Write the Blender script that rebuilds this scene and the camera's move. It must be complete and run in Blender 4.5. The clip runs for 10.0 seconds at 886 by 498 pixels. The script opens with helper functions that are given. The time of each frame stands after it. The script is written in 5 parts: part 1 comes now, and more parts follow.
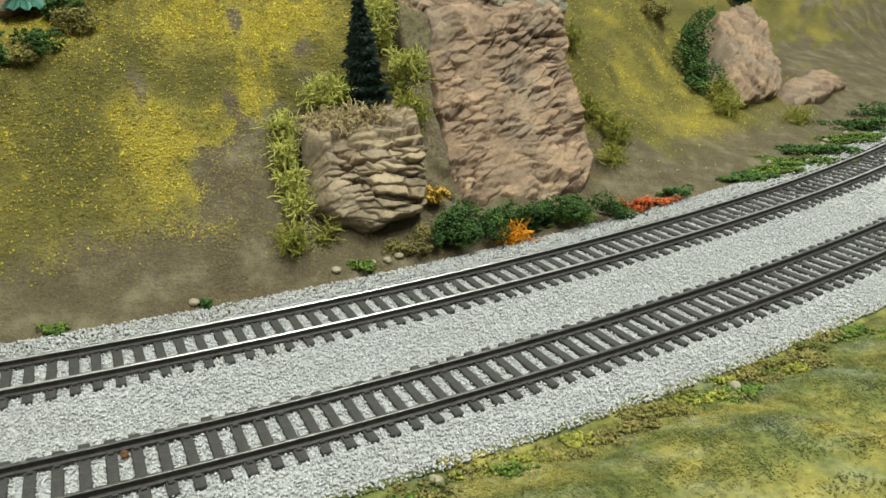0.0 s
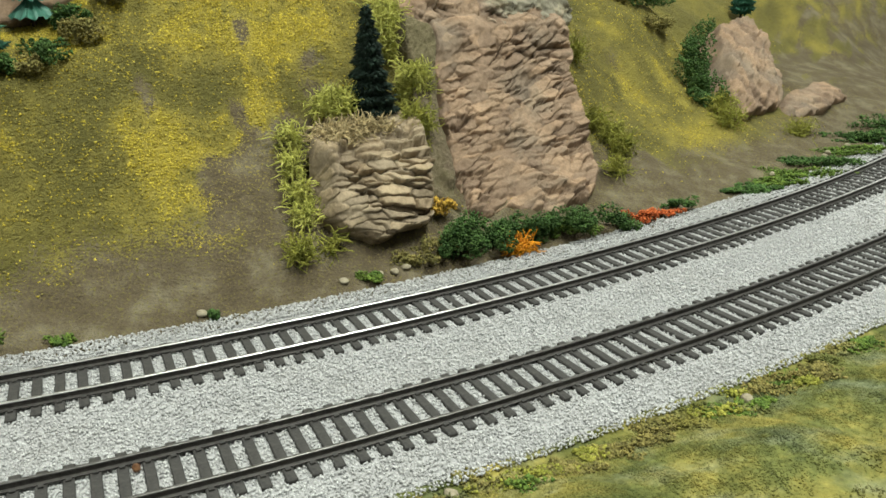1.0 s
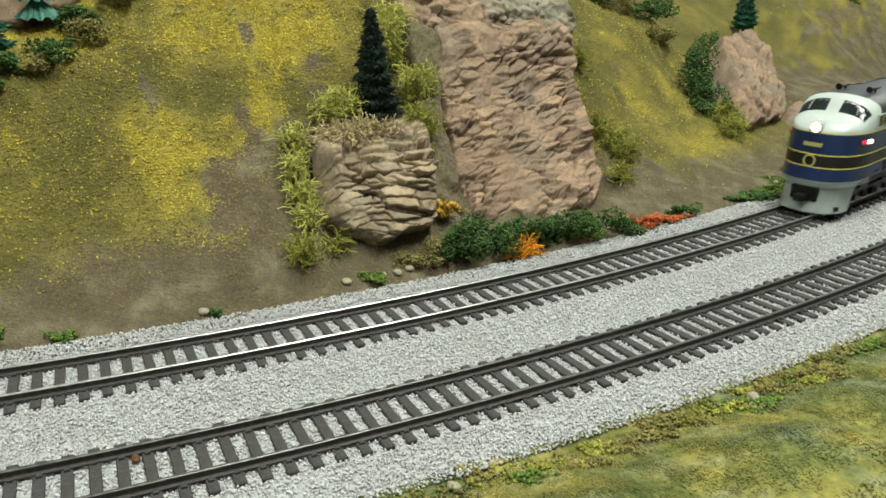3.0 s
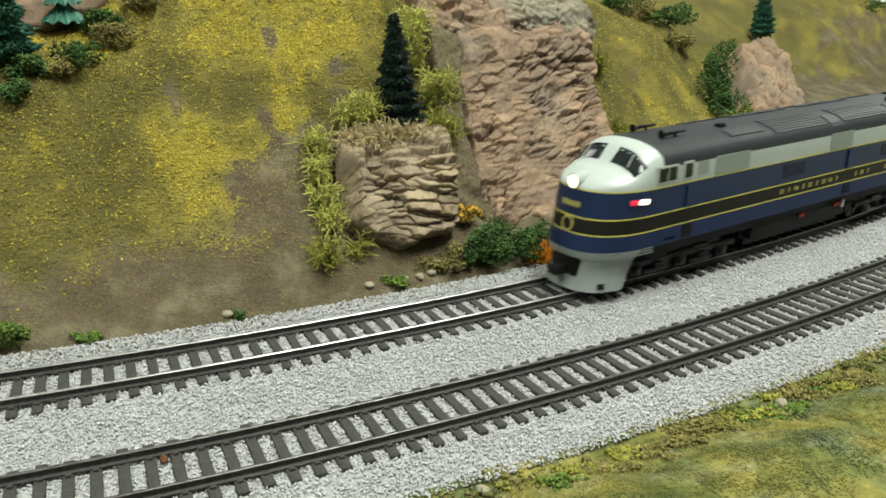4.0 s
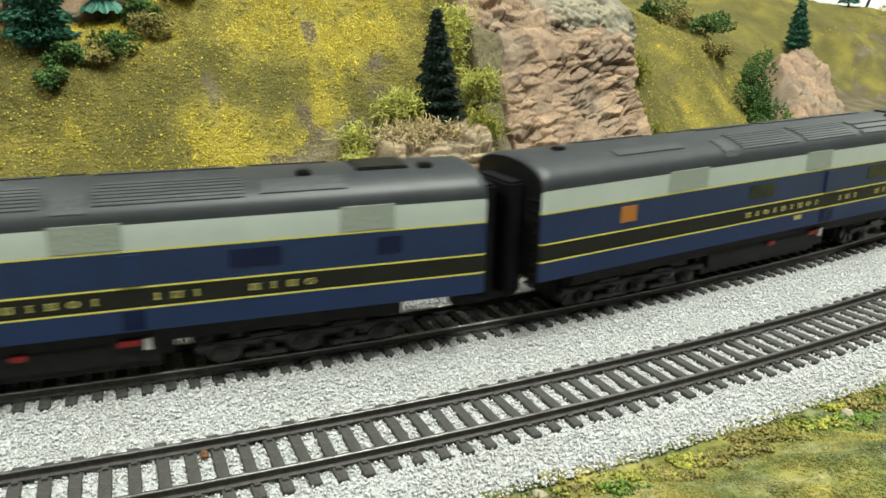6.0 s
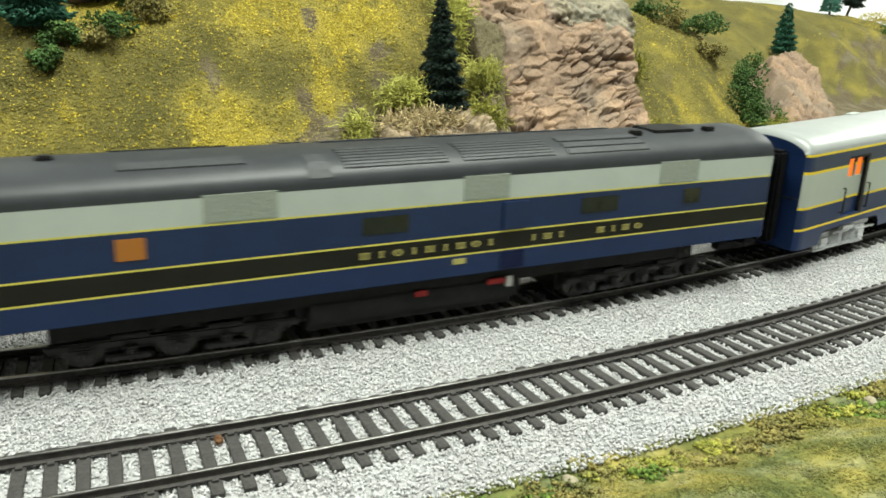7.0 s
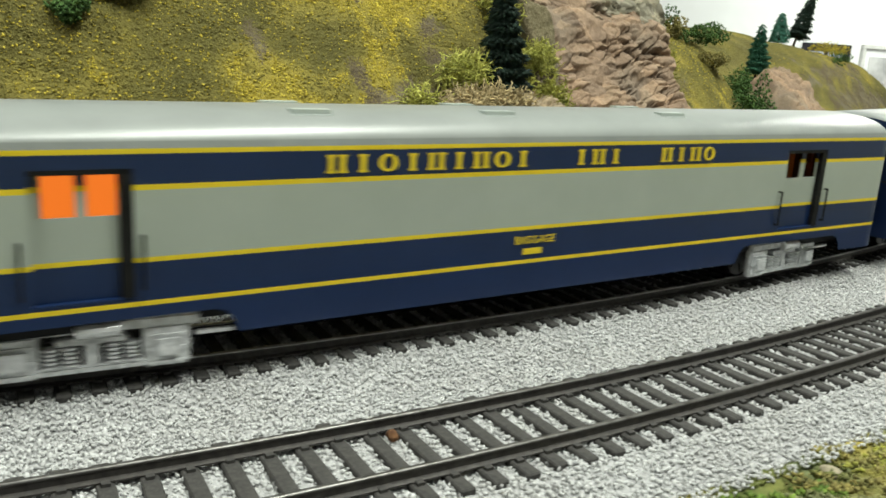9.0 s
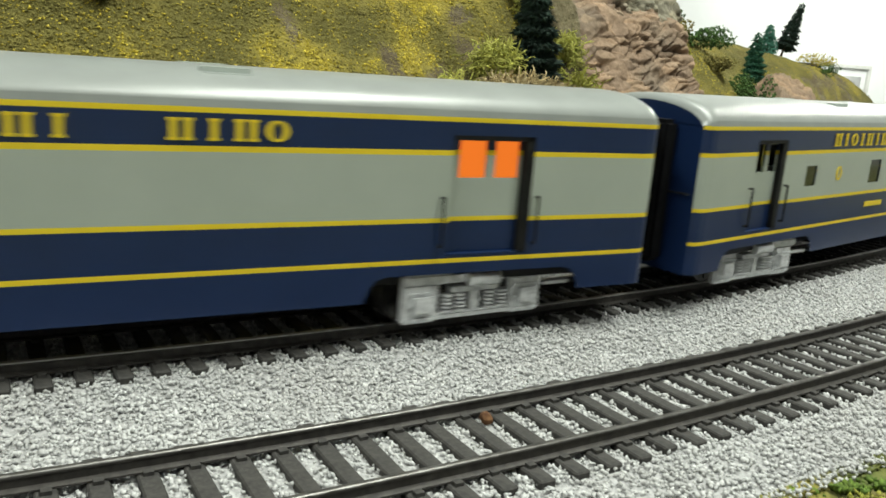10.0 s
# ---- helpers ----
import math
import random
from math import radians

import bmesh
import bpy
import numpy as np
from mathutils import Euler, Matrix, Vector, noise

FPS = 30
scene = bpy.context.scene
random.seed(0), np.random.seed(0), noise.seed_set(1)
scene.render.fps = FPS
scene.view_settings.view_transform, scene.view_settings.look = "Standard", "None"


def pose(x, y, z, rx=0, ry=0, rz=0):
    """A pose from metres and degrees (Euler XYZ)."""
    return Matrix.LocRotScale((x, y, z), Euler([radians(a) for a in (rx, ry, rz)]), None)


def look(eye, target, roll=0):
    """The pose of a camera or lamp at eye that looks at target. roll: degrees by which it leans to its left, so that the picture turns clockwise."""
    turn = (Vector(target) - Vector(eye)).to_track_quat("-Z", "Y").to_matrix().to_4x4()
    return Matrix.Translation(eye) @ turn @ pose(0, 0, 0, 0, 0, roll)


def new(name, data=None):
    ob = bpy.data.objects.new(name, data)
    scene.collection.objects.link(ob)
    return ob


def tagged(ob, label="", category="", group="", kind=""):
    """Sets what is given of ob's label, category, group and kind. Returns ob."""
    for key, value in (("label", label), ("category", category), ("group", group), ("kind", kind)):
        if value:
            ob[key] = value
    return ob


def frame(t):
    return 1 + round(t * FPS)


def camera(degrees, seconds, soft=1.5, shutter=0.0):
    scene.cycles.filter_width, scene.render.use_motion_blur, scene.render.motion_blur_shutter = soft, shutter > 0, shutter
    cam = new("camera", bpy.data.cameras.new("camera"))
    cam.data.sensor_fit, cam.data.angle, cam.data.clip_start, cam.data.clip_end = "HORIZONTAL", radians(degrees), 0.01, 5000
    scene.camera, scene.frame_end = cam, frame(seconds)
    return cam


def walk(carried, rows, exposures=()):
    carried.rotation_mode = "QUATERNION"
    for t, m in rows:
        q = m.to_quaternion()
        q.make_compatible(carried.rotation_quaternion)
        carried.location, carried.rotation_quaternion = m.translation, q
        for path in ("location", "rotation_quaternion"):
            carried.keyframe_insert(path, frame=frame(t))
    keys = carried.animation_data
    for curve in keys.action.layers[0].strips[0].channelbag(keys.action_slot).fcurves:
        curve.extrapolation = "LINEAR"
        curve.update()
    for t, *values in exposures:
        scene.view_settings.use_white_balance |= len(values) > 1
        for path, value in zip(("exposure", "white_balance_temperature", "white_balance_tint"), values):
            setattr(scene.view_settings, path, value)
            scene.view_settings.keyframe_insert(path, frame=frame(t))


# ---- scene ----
# ---- camera and its walk ----
cam = camera(56.0, 10.0, 1.65, 0.42)
PATH = [
    (0.0, (-0.00078, -0.00738, 0.12097), (0.02378, 0.36276, -0.02868), -0.27),
    (0.5, (-0.00257, -0.00616, 0.12096), (0.02342, 0.36414, -0.02803), 0.08),
    (1.0, (-0.00579, -0.00615, 0.12127), (0.02164, 0.36552, -0.02403), -0.00),
    (1.5, (-0.00411, -0.00770, 0.11933), (0.02399, 0.36436, -0.02482), 0.22),
    (2.0, (-0.00565, -0.00882, 0.11821), (0.02364, 0.36505, -0.02094), 0.31),
    (2.5, (-0.00566, -0.00814, 0.11551), (0.02238, 0.36648, -0.02188), 0.28),
    (4.0, (-0.01132, -0.00743, 0.11260), (0.01102, 0.36933, -0.01991), 0.41),
    (4.5, (-0.01479, -0.00772, 0.11063), (0.00159, 0.36952, -0.02137), 0.48),
    (5.0, (-0.01756, -0.00698, 0.10900), (-0.00820, 0.36989, -0.02470), 0.47),
    (5.5, (-0.01900, -0.00343, 0.10728), (-0.00873, 0.37466, -0.02288), 0.79),
    (7.0, (-0.03271, 0.00447, 0.09471), (-0.00371, 0.38473, -0.02597), 2.31),
    (7.5, (-0.04279, 0.00690, 0.08959), (-0.01044, 0.38599, -0.03386), 2.83),
    (8.0, (-0.05394, 0.01217, 0.08176), (-0.00669, 0.39009, -0.04049), 3.80),
    (8.5, (-0.07114, 0.02562, 0.07287), (-0.01123, 0.40393, -0.04241), 4.10),
    (9.0, (-0.08597, 0.03974, 0.06391), (-0.01286, 0.42066, -0.03381), 3.69),
    (9.5, (-0.09663, 0.04720, 0.05626), (-0.01531, 0.42710, -0.03893), 3.53),
    (10.0, (-0.10415, 0.05021, 0.05354), (-0.01765, 0.43012, -0.03696), 4.55),
]
walk(cam, [(t, look(eye, target, roll)) for t, eye, target, roll in PATH], [(0.0, -0.03), (4.0, -0.03), (5.0, 0.23), (7.0, 0.40), (8.0, 0.36), (9.0, 0.04), (10.0, 0.02)])

# ---- light: a closed club room lit by ceiling panels ----
world = bpy.data.worlds.new("room_air")
scene.world = world
world.use_nodes = True
world.node_tree.nodes["Background"].inputs[0].default_value = (0.8, 0.85, 0.9, 1)
world.node_tree.nodes["Background"].inputs[1].default_value = 0.05
CEIL = 1.45
# All panels are out of view; the last is added to brighten the far wall.
PANELS = [(0.40, 0.10, 0.3, 1.2, 44), (-1.3, -0.7, 0.3, 1.2, 32), (-1.3, 2.2, 0.3, 1.2, 10), (2.8, 3.0, 0.3, 1.2, 62)]


def ceiling_lamps():
    for x, y, w, h, watt in PANELS:
        li = bpy.data.lights.new("panel_light", "AREA")
        li.shape, li.size, li.size_y, li.energy, li.color = "RECTANGLE", w, h, watt, (0.95, 1.0, 0.90)
        ob = new("panel_light", li)
        ob.matrix_world = pose(x, y, CEIL - 0.03)


ceiling_lamps()


# ---- materials ----
def node_mat(name, rough=0.7, metal=0.0, spec=0.3):
    m = bpy.data.materials.new(name)
    m.use_nodes = True
    b = m.node_tree.nodes["Principled BSDF"]
    b.inputs["Roughness"].default_value = rough
    b.inputs["Metallic"].default_value = metal
    b.inputs["Specular IOR Level"].default_value = spec
    return m, m.node_tree, b


def noise_node(nt, scale, detail=4.0, rough=0.6, stretch=None):
    tc = nt.nodes.new("ShaderNodeTexCoord")
    n = nt.nodes.new("ShaderNodeTexNoise")
    n.inputs["Scale"].default_value = scale
    n.inputs["Detail"].default_value = detail
    n.inputs["Roughness"].default_value = rough
    if stretch:
        mp = nt.nodes.new("ShaderNodeMapping")
        mp.inputs["Scale"].default_value = stretch
        nt.links.new(tc.outputs["Object"], mp.inputs["Vector"])
        nt.links.new(mp.outputs["Vector"], n.inputs["Vector"])
    else:
        nt.links.new(tc.outputs["Object"], n.inputs["Vector"])
    return n


def ramp_node(nt, src, stops):
    r = nt.nodes.new("ShaderNodeValToRGB")
    el = r.color_ramp.elements
    while len(el) < len(stops):
        el.new(0.5)
    for e, (p, c) in zip(el, stops):
        e.position, e.color = p, (*c, 1) if len(c) == 3 else c
    nt.links.new(src, r.inputs[0])
    return r


def mix_node(nt, fac, a, b, mode="MIX"):
    m = nt.nodes.new("ShaderNodeMix")
    m.data_type, m.blend_type = "RGBA", mode
    for sock, v in ((m.inputs[0], fac), (m.inputs[6], a), (m.inputs[7], b)):
        if hasattr(v, "is_linked"):
            nt.links.new(v, sock)
        elif isinstance(v, (int, float)):
            sock.default_value = v
        else:
            sock.default_value = (*v, 1)
    return m.outputs[2]


def bump_node(nt, b, height, strength=0.5, dist=0.001):
    bp = nt.nodes.new("ShaderNodeBump")
    bp.inputs["Strength"].default_value, bp.inputs["Distance"].default_value = strength, dist
    nt.links.new(height, bp.inputs["Height"])
    nt.links.new(bp.outputs[0], b.inputs["Normal"])


def speckled(name, c1, c2, scale=400, rough=0.7, metal=0.0, spec=0.3, bump=0.0, dist=0.0004, island=0.0, big=0.0, big_c=(0.3, 0.3, 0.3), big_scale=12):
    """Two-tone grain, with an optional second, larger stain and a change from piece to piece."""
    m, nt, b = node_mat(name, rough, metal, spec)
    n = noise_node(nt, scale)
    col = ramp_node(nt, n.outputs[0], [(0.35, c1), (0.65, c2)]).outputs[0]
    if island:
        g = nt.nodes.new("ShaderNodeNewGeometry")
        r = ramp_node(nt, g.outputs["Random Per Island"], [(0, (1 - island,) * 3), (1, (1 + island,) * 3)])
        col = mix_node(nt, 1.0, col, r.outputs[0], "MULTIPLY")
    if big:
        n2 = noise_node(nt, big_scale, 5)
        f = ramp_node(nt, n2.outputs[0], [(0.45, (0, 0, 0)), (0.62, (big,) * 3)])
        col = mix_node(nt, f.outputs[0], col, big_c)
    nt.links.new(col, b.inputs["Base Color"])
    if bump:
        bump_node(nt, b, n.outputs[0], bump, dist)
    return m


M_TIE = speckled("tie_plastic", (0.030, 0.029, 0.028), (0.055, 0.052, 0.048), 900, 0.75, bump=0.3, dist=0.0002)
M_RAIL = speckled("rail_side", (0.035, 0.032, 0.030), (0.06, 0.055, 0.05), 700, 0.55, 0.2)
M_HEAD = speckled("rail_head", (0.38, 0.37, 0.36), (0.60, 0.59, 0.58), 160, 0.36, 0.95)
# darker, rougher head metal for the outer track
M_HEAD_DULL = speckled("dull_rail_head", (0.085, 0.08, 0.075), (0.16, 0.155, 0.15), 300, 0.42, 0.8)
M_BALLAST = speckled("ballast_stone", (0.36, 0.362, 0.36), (0.51, 0.512, 0.51), 900, 0.95, spec=0.08, island=0.17, big=0.25, big_c=(0.36, 0.35, 0.335), big_scale=45)
M_BED = speckled("ballast_bed", (0.25, 0.25, 0.25), (0.42, 0.42, 0.42), 1100, 0.9, bump=0.8, dist=0.0006)
M_ROCK = speckled("rock", (0.22, 0.15, 0.11), (0.36, 0.26, 0.19), 120, 0.85, bump=0.5)
M_WALL = speckled("wall_paint", (0.78, 0.79, 0.80), (0.84, 0.85, 0.86), 3, 0.8)
M_NAVY = speckled("navy_paint", (0.0065, 0.019, 0.066), (0.0085, 0.023, 0.078), 60, 0.3, spec=0.45)
M_GREY = speckled("grey_paint", (0.345, 0.385, 0.335), (0.37, 0.41, 0.36), 60, 0.35, spec=0.5)
M_YELLOW = speckled("yellow_paint", (0.70, 0.52, 0.02), (0.74, 0.56, 0.03), 200, 0.4)
M_BLACK = speckled("black_plastic", (0.006, 0.006, 0.006), (0.011, 0.011, 0.011), 300, 0.5, spec=0.2)
M_ROOFBLACK = speckled("roof_black", (0.016, 0.019, 0.022), (0.024, 0.027, 0.031), 150, 0.5, spec=0.4, bump=0.2, dist=0.0001)
M_SILVER = speckled("silver_paint", (0.50, 0.51, 0.52), (0.82, 0.83, 0.84), 700, 0.3, 0.4)


def terrain_mat():
    m, nt, b = node_mat("painted_plaster_and_turf", 0.9, 0, 0.15)
    big = noise_node(nt, 22, 5, 0.6)
    grain = noise_node(nt, 1100, 3, 0.7)
    streak = noise_node(nt, 60, 6, 0.65, (1.0, 1.0, 0.28))
    gold = nt.nodes.new("ShaderNodeAttribute")
    gold.attribute_name = "gold"
    hue = nt.nodes.new("ShaderNodeMath")
    hue.operation = "MULTIPLY_ADD"
    hue.inputs[1].default_value = 0.8
    nt.links.new(big.outputs[0], hue.inputs[0])
    nt.links.new(gold.outputs["Fac"], hue.inputs[2])
    turf = ramp_node(nt, hue.outputs[0], [(0.28, (0.094, 0.086, 0.026)), (0.46, (0.145, 0.126, 0.034)), (0.66, (0.235, 0.196, 0.043)), (0.95, (0.320, 0.258, 0.046))])
    bare = ramp_node(nt, streak.outputs[0], [(0.3, (0.082, 0.062, 0.038)), (0.5, (0.118, 0.094, 0.059)), (0.68, (0.205, 0.175, 0.116))])
    at = nt.nodes.new("ShaderNodeAttribute")
    at.attribute_name = "turf"
    add = nt.nodes.new("ShaderNodeMath")
    add.operation = "MULTIPLY_ADD"
    add.inputs[1].default_value = 1.5
    nt.links.new(grain.outputs[0], add.inputs[0])
    nt.links.new(at.outputs["Fac"], add.inputs[2])
    mask = ramp_node(nt, add.outputs[0], [(0.82, (0, 0, 0)), (1.34, (1, 1, 1))])
    col = mix_node(nt, mask.outputs[0], bare.outputs[0], turf.outputs[0])
    gr = ramp_node(nt, grain.outputs[0], [(0.3, (0.72, 0.72, 0.72)), (0.7, (1.2, 1.2, 1.2))])
    col = mix_node(nt, 1.0, col, gr.outputs[0], "MULTIPLY")
    nt.links.new(col, b.inputs["Base Color"])
    ridge = noise_node(nt, 130, 5, 0.6, (1.0, 1.0, 2.2))
    hs = nt.nodes.new("ShaderNodeMath")
    hs.operation = "MULTIPLY_ADD"
    hs.inputs[1].default_value = 2.5
    nt.links.new(ridge.outputs[0], hs.inputs[0])
    nt.links.new(grain.outputs[0], hs.inputs[2])
    bump_node(nt, b, hs.outputs[0], 0.9, 0.0014)
    return m


M_HILL = terrain_mat()


def flock_mat():
    """Blended ochre, green and grey-green flock."""
    m, nt, b = node_mat("foreground_flock", 0.95, 0, 0.1)
    patch = noise_node(nt, 34, 6, 0.66)
    pale = noise_node(nt, 40, 5, 0.62, (1.0, 1.6, 1.0))
    fine = noise_node(nt, 420, 4, 0.7)
    mid = noise_node(nt, 110, 4, 0.65)
    col = ramp_node(nt, patch.outputs[0], [(0.34, (0.078, 0.096, 0.034)), (0.44, (0.125, 0.136, 0.044)), (0.54, (0.195, 0.182, 0.054)), (0.68, (0.285, 0.242, 0.064))]).outputs[0]
    f = ramp_node(nt, pale.outputs[0], [(0.50, (0, 0, 0)), (0.70, (0.55, 0.55, 0.55))])
    col = mix_node(nt, f.outputs[0], col, (0.24, 0.265, 0.19))
    f = ramp_node(nt, mid.outputs[0], [(0.3, (0.62, 0.66, 0.62)), (0.7, (1.3, 1.25, 1.2))])
    col = mix_node(nt, 1.0, col, f.outputs[0], "MULTIPLY")
    f = ramp_node(nt, fine.outputs[0], [(0.3, (0.7, 0.72, 0.7)), (0.7, (1.25, 1.22, 1.2))])
    col = mix_node(nt, 1.0, col, f.outputs[0], "MULTIPLY")
    nt.links.new(col, b.inputs["Base Color"])
    bump_node(nt, b, mid.outputs[0], 0.6, 0.0015)
    return m


M_FORE = flock_mat()

# ---- plan: the two tracks share one centre; d runs from the inner track towards the hill ----
CX, CY, R_IN, R_OUT = -0.505, 1.389, 1.2457, 1.3017


def spot(th, d, z=0.0):
    """Place at th degrees round the curve and d metres inside the inner track's middle."""
    a, r = radians(th), R_IN - d
    return Vector((CX + r * math.sin(a), CY - r * math.cos(a), z))


COLS = [  # th, then (d, z) of foot, waist, shoulder and crown
    (8, 0.060, 0.012, 0.100, 0.050, 0.118, 0.072, 0.170, 0.086),
    (19, 0.065, 0.016, 0.095, 0.045, 0.112, 0.068, 0.150, 0.086),
    (22, 0.065, 0.018, 0.095, 0.050, 0.115, 0.072, 0.160, 0.110),
    (25, 0.060, 0.014, 0.092, 0.042, 0.114, 0.070, 0.150, 0.110),
    (28, 0.065, 0.008, 0.095, 0.028, 0.122, 0.070, 0.150, 0.105),
    (31, 0.070, 0.008, 0.100, 0.028, 0.128, 0.065, 0.160, 0.100),
    (35, 0.080, 0.012, 0.115, 0.025, 0.145, 0.055, 0.190, 0.088),
    (39, 0.090, 0.012, 0.130, 0.025, 0.165, 0.064, 0.210, 0.085),
    (42, 0.090, 0.008, 0.160, 0.026, 0.200, 0.044, 0.250, 0.070),
    (48, 0.080, 0.004, 0.140, 0.020, 0.190, 0.044, 0.250, 0.080),
    (56, 0.085, 0.004, 0.115, 0.028, 0.155, 0.060, 0.240, 0.090),
    (60, 0.062, 0.006, 0.085, 0.034, 0.130, 0.066, 0.220, 0.088),
    (64, 0.048, 0.010, 0.060, 0.040, 0.110, 0.070, 0.200, 0.080),
    (70, 0.050, 0.006, 0.066, 0.034, 0.120, 0.064, 0.200, 0.072),
    (74, 0.080, -0.002, 0.120, 0.022, 0.160, 0.056, 0.220, 0.064),
    (112, 0.080, -0.002, 0.120, 0.022, 0.160, 0.052, 0.220, 0.058),
]


def hill_height(th, d):
    cols = COLS
    i = 0
    while i < len(cols) - 2 and cols[i + 1][0] < th:
        i += 1
    a, b = cols[i], cols[i + 1]
    k = min(1, max(0, (th - a[0]) / (b[0] - a[0])))
    k = k * k * (3 - 2 * k)
    c = [p + (q - p) * k for p, q in zip(a, b)]
    ds = (0.022, 0.030, c[1], c[3], c[5], c[7], 0.5)
    zs = (-0.0065, -0.004, c[2], c[4], c[6], c[8], c[8] + 0.01)
    return float(np.interp(d, ds, zs))


def ground_height(th, d):
    if d > 0.022:
        z = sum(hill_height(th, d + e) for e in (-0.008, -0.004, 0, 0.004, 0.008)) / 5 if d > 0.036 else hill_height(th, d)
        w = min(1, (d - 0.022) / 0.03)
        p = spot(th, d)
        return z + w * (0.006 * noise.noise(p * 22) + 0.002 * noise.noise(p * 75))
    if d > -0.086:
        u = min(abs(d), abs(d + R_OUT - R_IN))
        return -0.0037 - 0.0014 * min(1, max(0, (u - 0.0155) / 0.012))
    p = spot(th, d)
    e = -0.086 - d
    k = min(1, max(0, (e - 0.010) / 0.022))
    return -0.0065 - 0.10 * e + 0.0055 * k * k * (3 - 2 * k) + min(1, e / 0.02) * (0.004 + 0.004 * noise.noise(p * 25) + 0.0015 * noise.noise(p * 90))


# worn places, bare plaster showing: th, d, half widths
BARE = [(20.96, 0.108, 0.22, 0.018), (22.55, 0.100, 0.20, 0.016), (24.35, 0.103, 0.42, 0.016), (21.95, 0.073, 0.40, 0.013), (22.80, 0.084, 0.45, 0.010), (22.75, 0.067, 0.62, 0.016), (23.55, 0.080, 0.42, 0.020), (23.2, 0.122, 0.18, 0.008), (47.0, 0.12, 5.5, 0.05), (57.0, 0.11, 6.0, 0.05)]


# yellow places: th, d, half widths, strength
GOLD = [(20.96, 0.080, 0.75, 0.020, 1.0), (23.0, 0.098, 0.8, 0.012, 0.95), (23.8, 0.121, 1.9, 0.012, 1.0), (19.45, 0.141, 1.2, 0.016, 0.9), (36.0, 0.083, 1.8, 0.014, 0.65), (35.8, 0.125, 2.6, 0.03, 0.35), (51.4, 0.159, 1.4, 0.010, 0.6), (60.0, 0.13, 5.0, 0.03, 0.6)]


def gold_cover(th, d):
    """Where the turf turns from olive to yellow: 0 to 1."""
    p = spot(th, d)
    g = max(0, min(1, (d - 0.108) / 0.010)) * max(0, min(1, (th - 20.8) / 0.8)) * max(0, min(1, (26.2 - th) / 0.6)) * 0.55
    for t0, d0, rt, rd, w in GOLD:
        g = max(g, w * math.exp(-(((th - t0) / rt) ** 2 + ((d - d0) / rd) ** 2)))
    return max(0, min(1, 0.85 * g + 0.45 * noise.noise(p * 40) + 0.45 * noise.noise(p * 130)))


def turf_cover(th, d, z):
    """How thickly the scattered turf lies: 0 bare plaster, 1 full."""
    p = spot(th, d, z)
    q = spot(th, 0.1, 0) * 26
    low = 0.010 + 0.010 * (noise.noise(q) + 0.6 * noise.noise(q * 2.7)) + (0.006 if th > 23 else 0)
    v = (z - low) / 0.026 if th < 33 else (z - 0.002) / 0.020
    v = max(0, min(1, v)) * (0.78 + 0.55 * noise.noise(p * 30 + Vector((7, 0, 0))) + 0.35 * noise.noise(p * 95))
    for bt, bd, rt, rd in BARE:
        k = ((th - bt) / rt) ** 2 + ((d - bd) / rd) ** 2 + 1.5 * noise.noise(p * 110) + 1.2 * noise.noise(p * 48) + 0.4
        v -= max(0, min(1, 1.3 - k * 0.6)) * 0.85
    return max(0, min(1, v))


def link_mesh(name, verts, faces, mats, parent=None, smooth=False, idx=None):
    me = bpy.data.meshes.new(name)
    me.from_pydata(verts, [], faces)
    for mt in mats if isinstance(mats, (list, tuple)) else [mats]:
        me.materials.append(mt)
    if smooth:
        me.polygons.foreach_set("use_smooth", [True] * len(me.polygons))
    if idx is not None:
        me.polygons.foreach_set("material_index", idx)
    me.update()
    ob = new(name, me)
    ob.parent = parent
    return ob


def part(name, bm, material, parent, label=""):
    me = bpy.data.meshes.new(name)
    bm.to_mesh(me)
    bm.free()
    for mt in material if isinstance(material, (list, tuple)) else [material]:
        me.materials.append(mt)
    ob = new(name, me)
    ob.parent = parent
    return tagged(ob, label)


def build_ground():
    ths = list(np.arange(4, 32, 0.18)) + list(np.arange(32, 46, 0.25)) + list(np.arange(46, 112, 0.9))
    ds = list(np.arange(-0.46, -0.13, 0.012)) + list(np.arange(-0.13, -0.084, 0.003)) + list(np.linspace(-0.083, 0.022, 36)) + list(np.arange(0.024, 0.17, 0.0026)) + list(np.arange(0.17, 0.5, 0.008))
    vs, fs, ix = [], [], []
    for th in ths:
        for d in ds:
            vs.append(spot(th, d, ground_height(th, d)))
    n = len(ds)
    for i in range(len(ths) - 1):
        for j in range(n - 1):
            a = i * n + j
            fs.append((a, a + n, a + n + 1, a + 1))
            m = 0.5 * (ds[j] + ds[j + 1])
            ix.append(1 if m < -0.0835 else 2 if m < 0.023 else 0)
    ob = link_mesh("ground", vs, fs, [M_HILL, M_FORE, M_BED], None, True, ix)
    at = ob.data.attributes.new("turf", "FLOAT", "POINT")
    at.data.foreach_set("value", [turf_cover(th, d, vs[i * n + j].z) if d > 0.03 else 0.0 for i, th in enumerate(ths) for j, d in enumerate(ds)])
    at = ob.data.attributes.new("gold", "FLOAT", "POINT")
    at.data.foreach_set("value", [0.55 * gold_cover(th, d) if d > 0.03 else 0.0 for th in ths for d in ds])
    tagged(ob, "painted plaster hillside and turf of a model railway", "terrain", kind="structure")


build_ground()


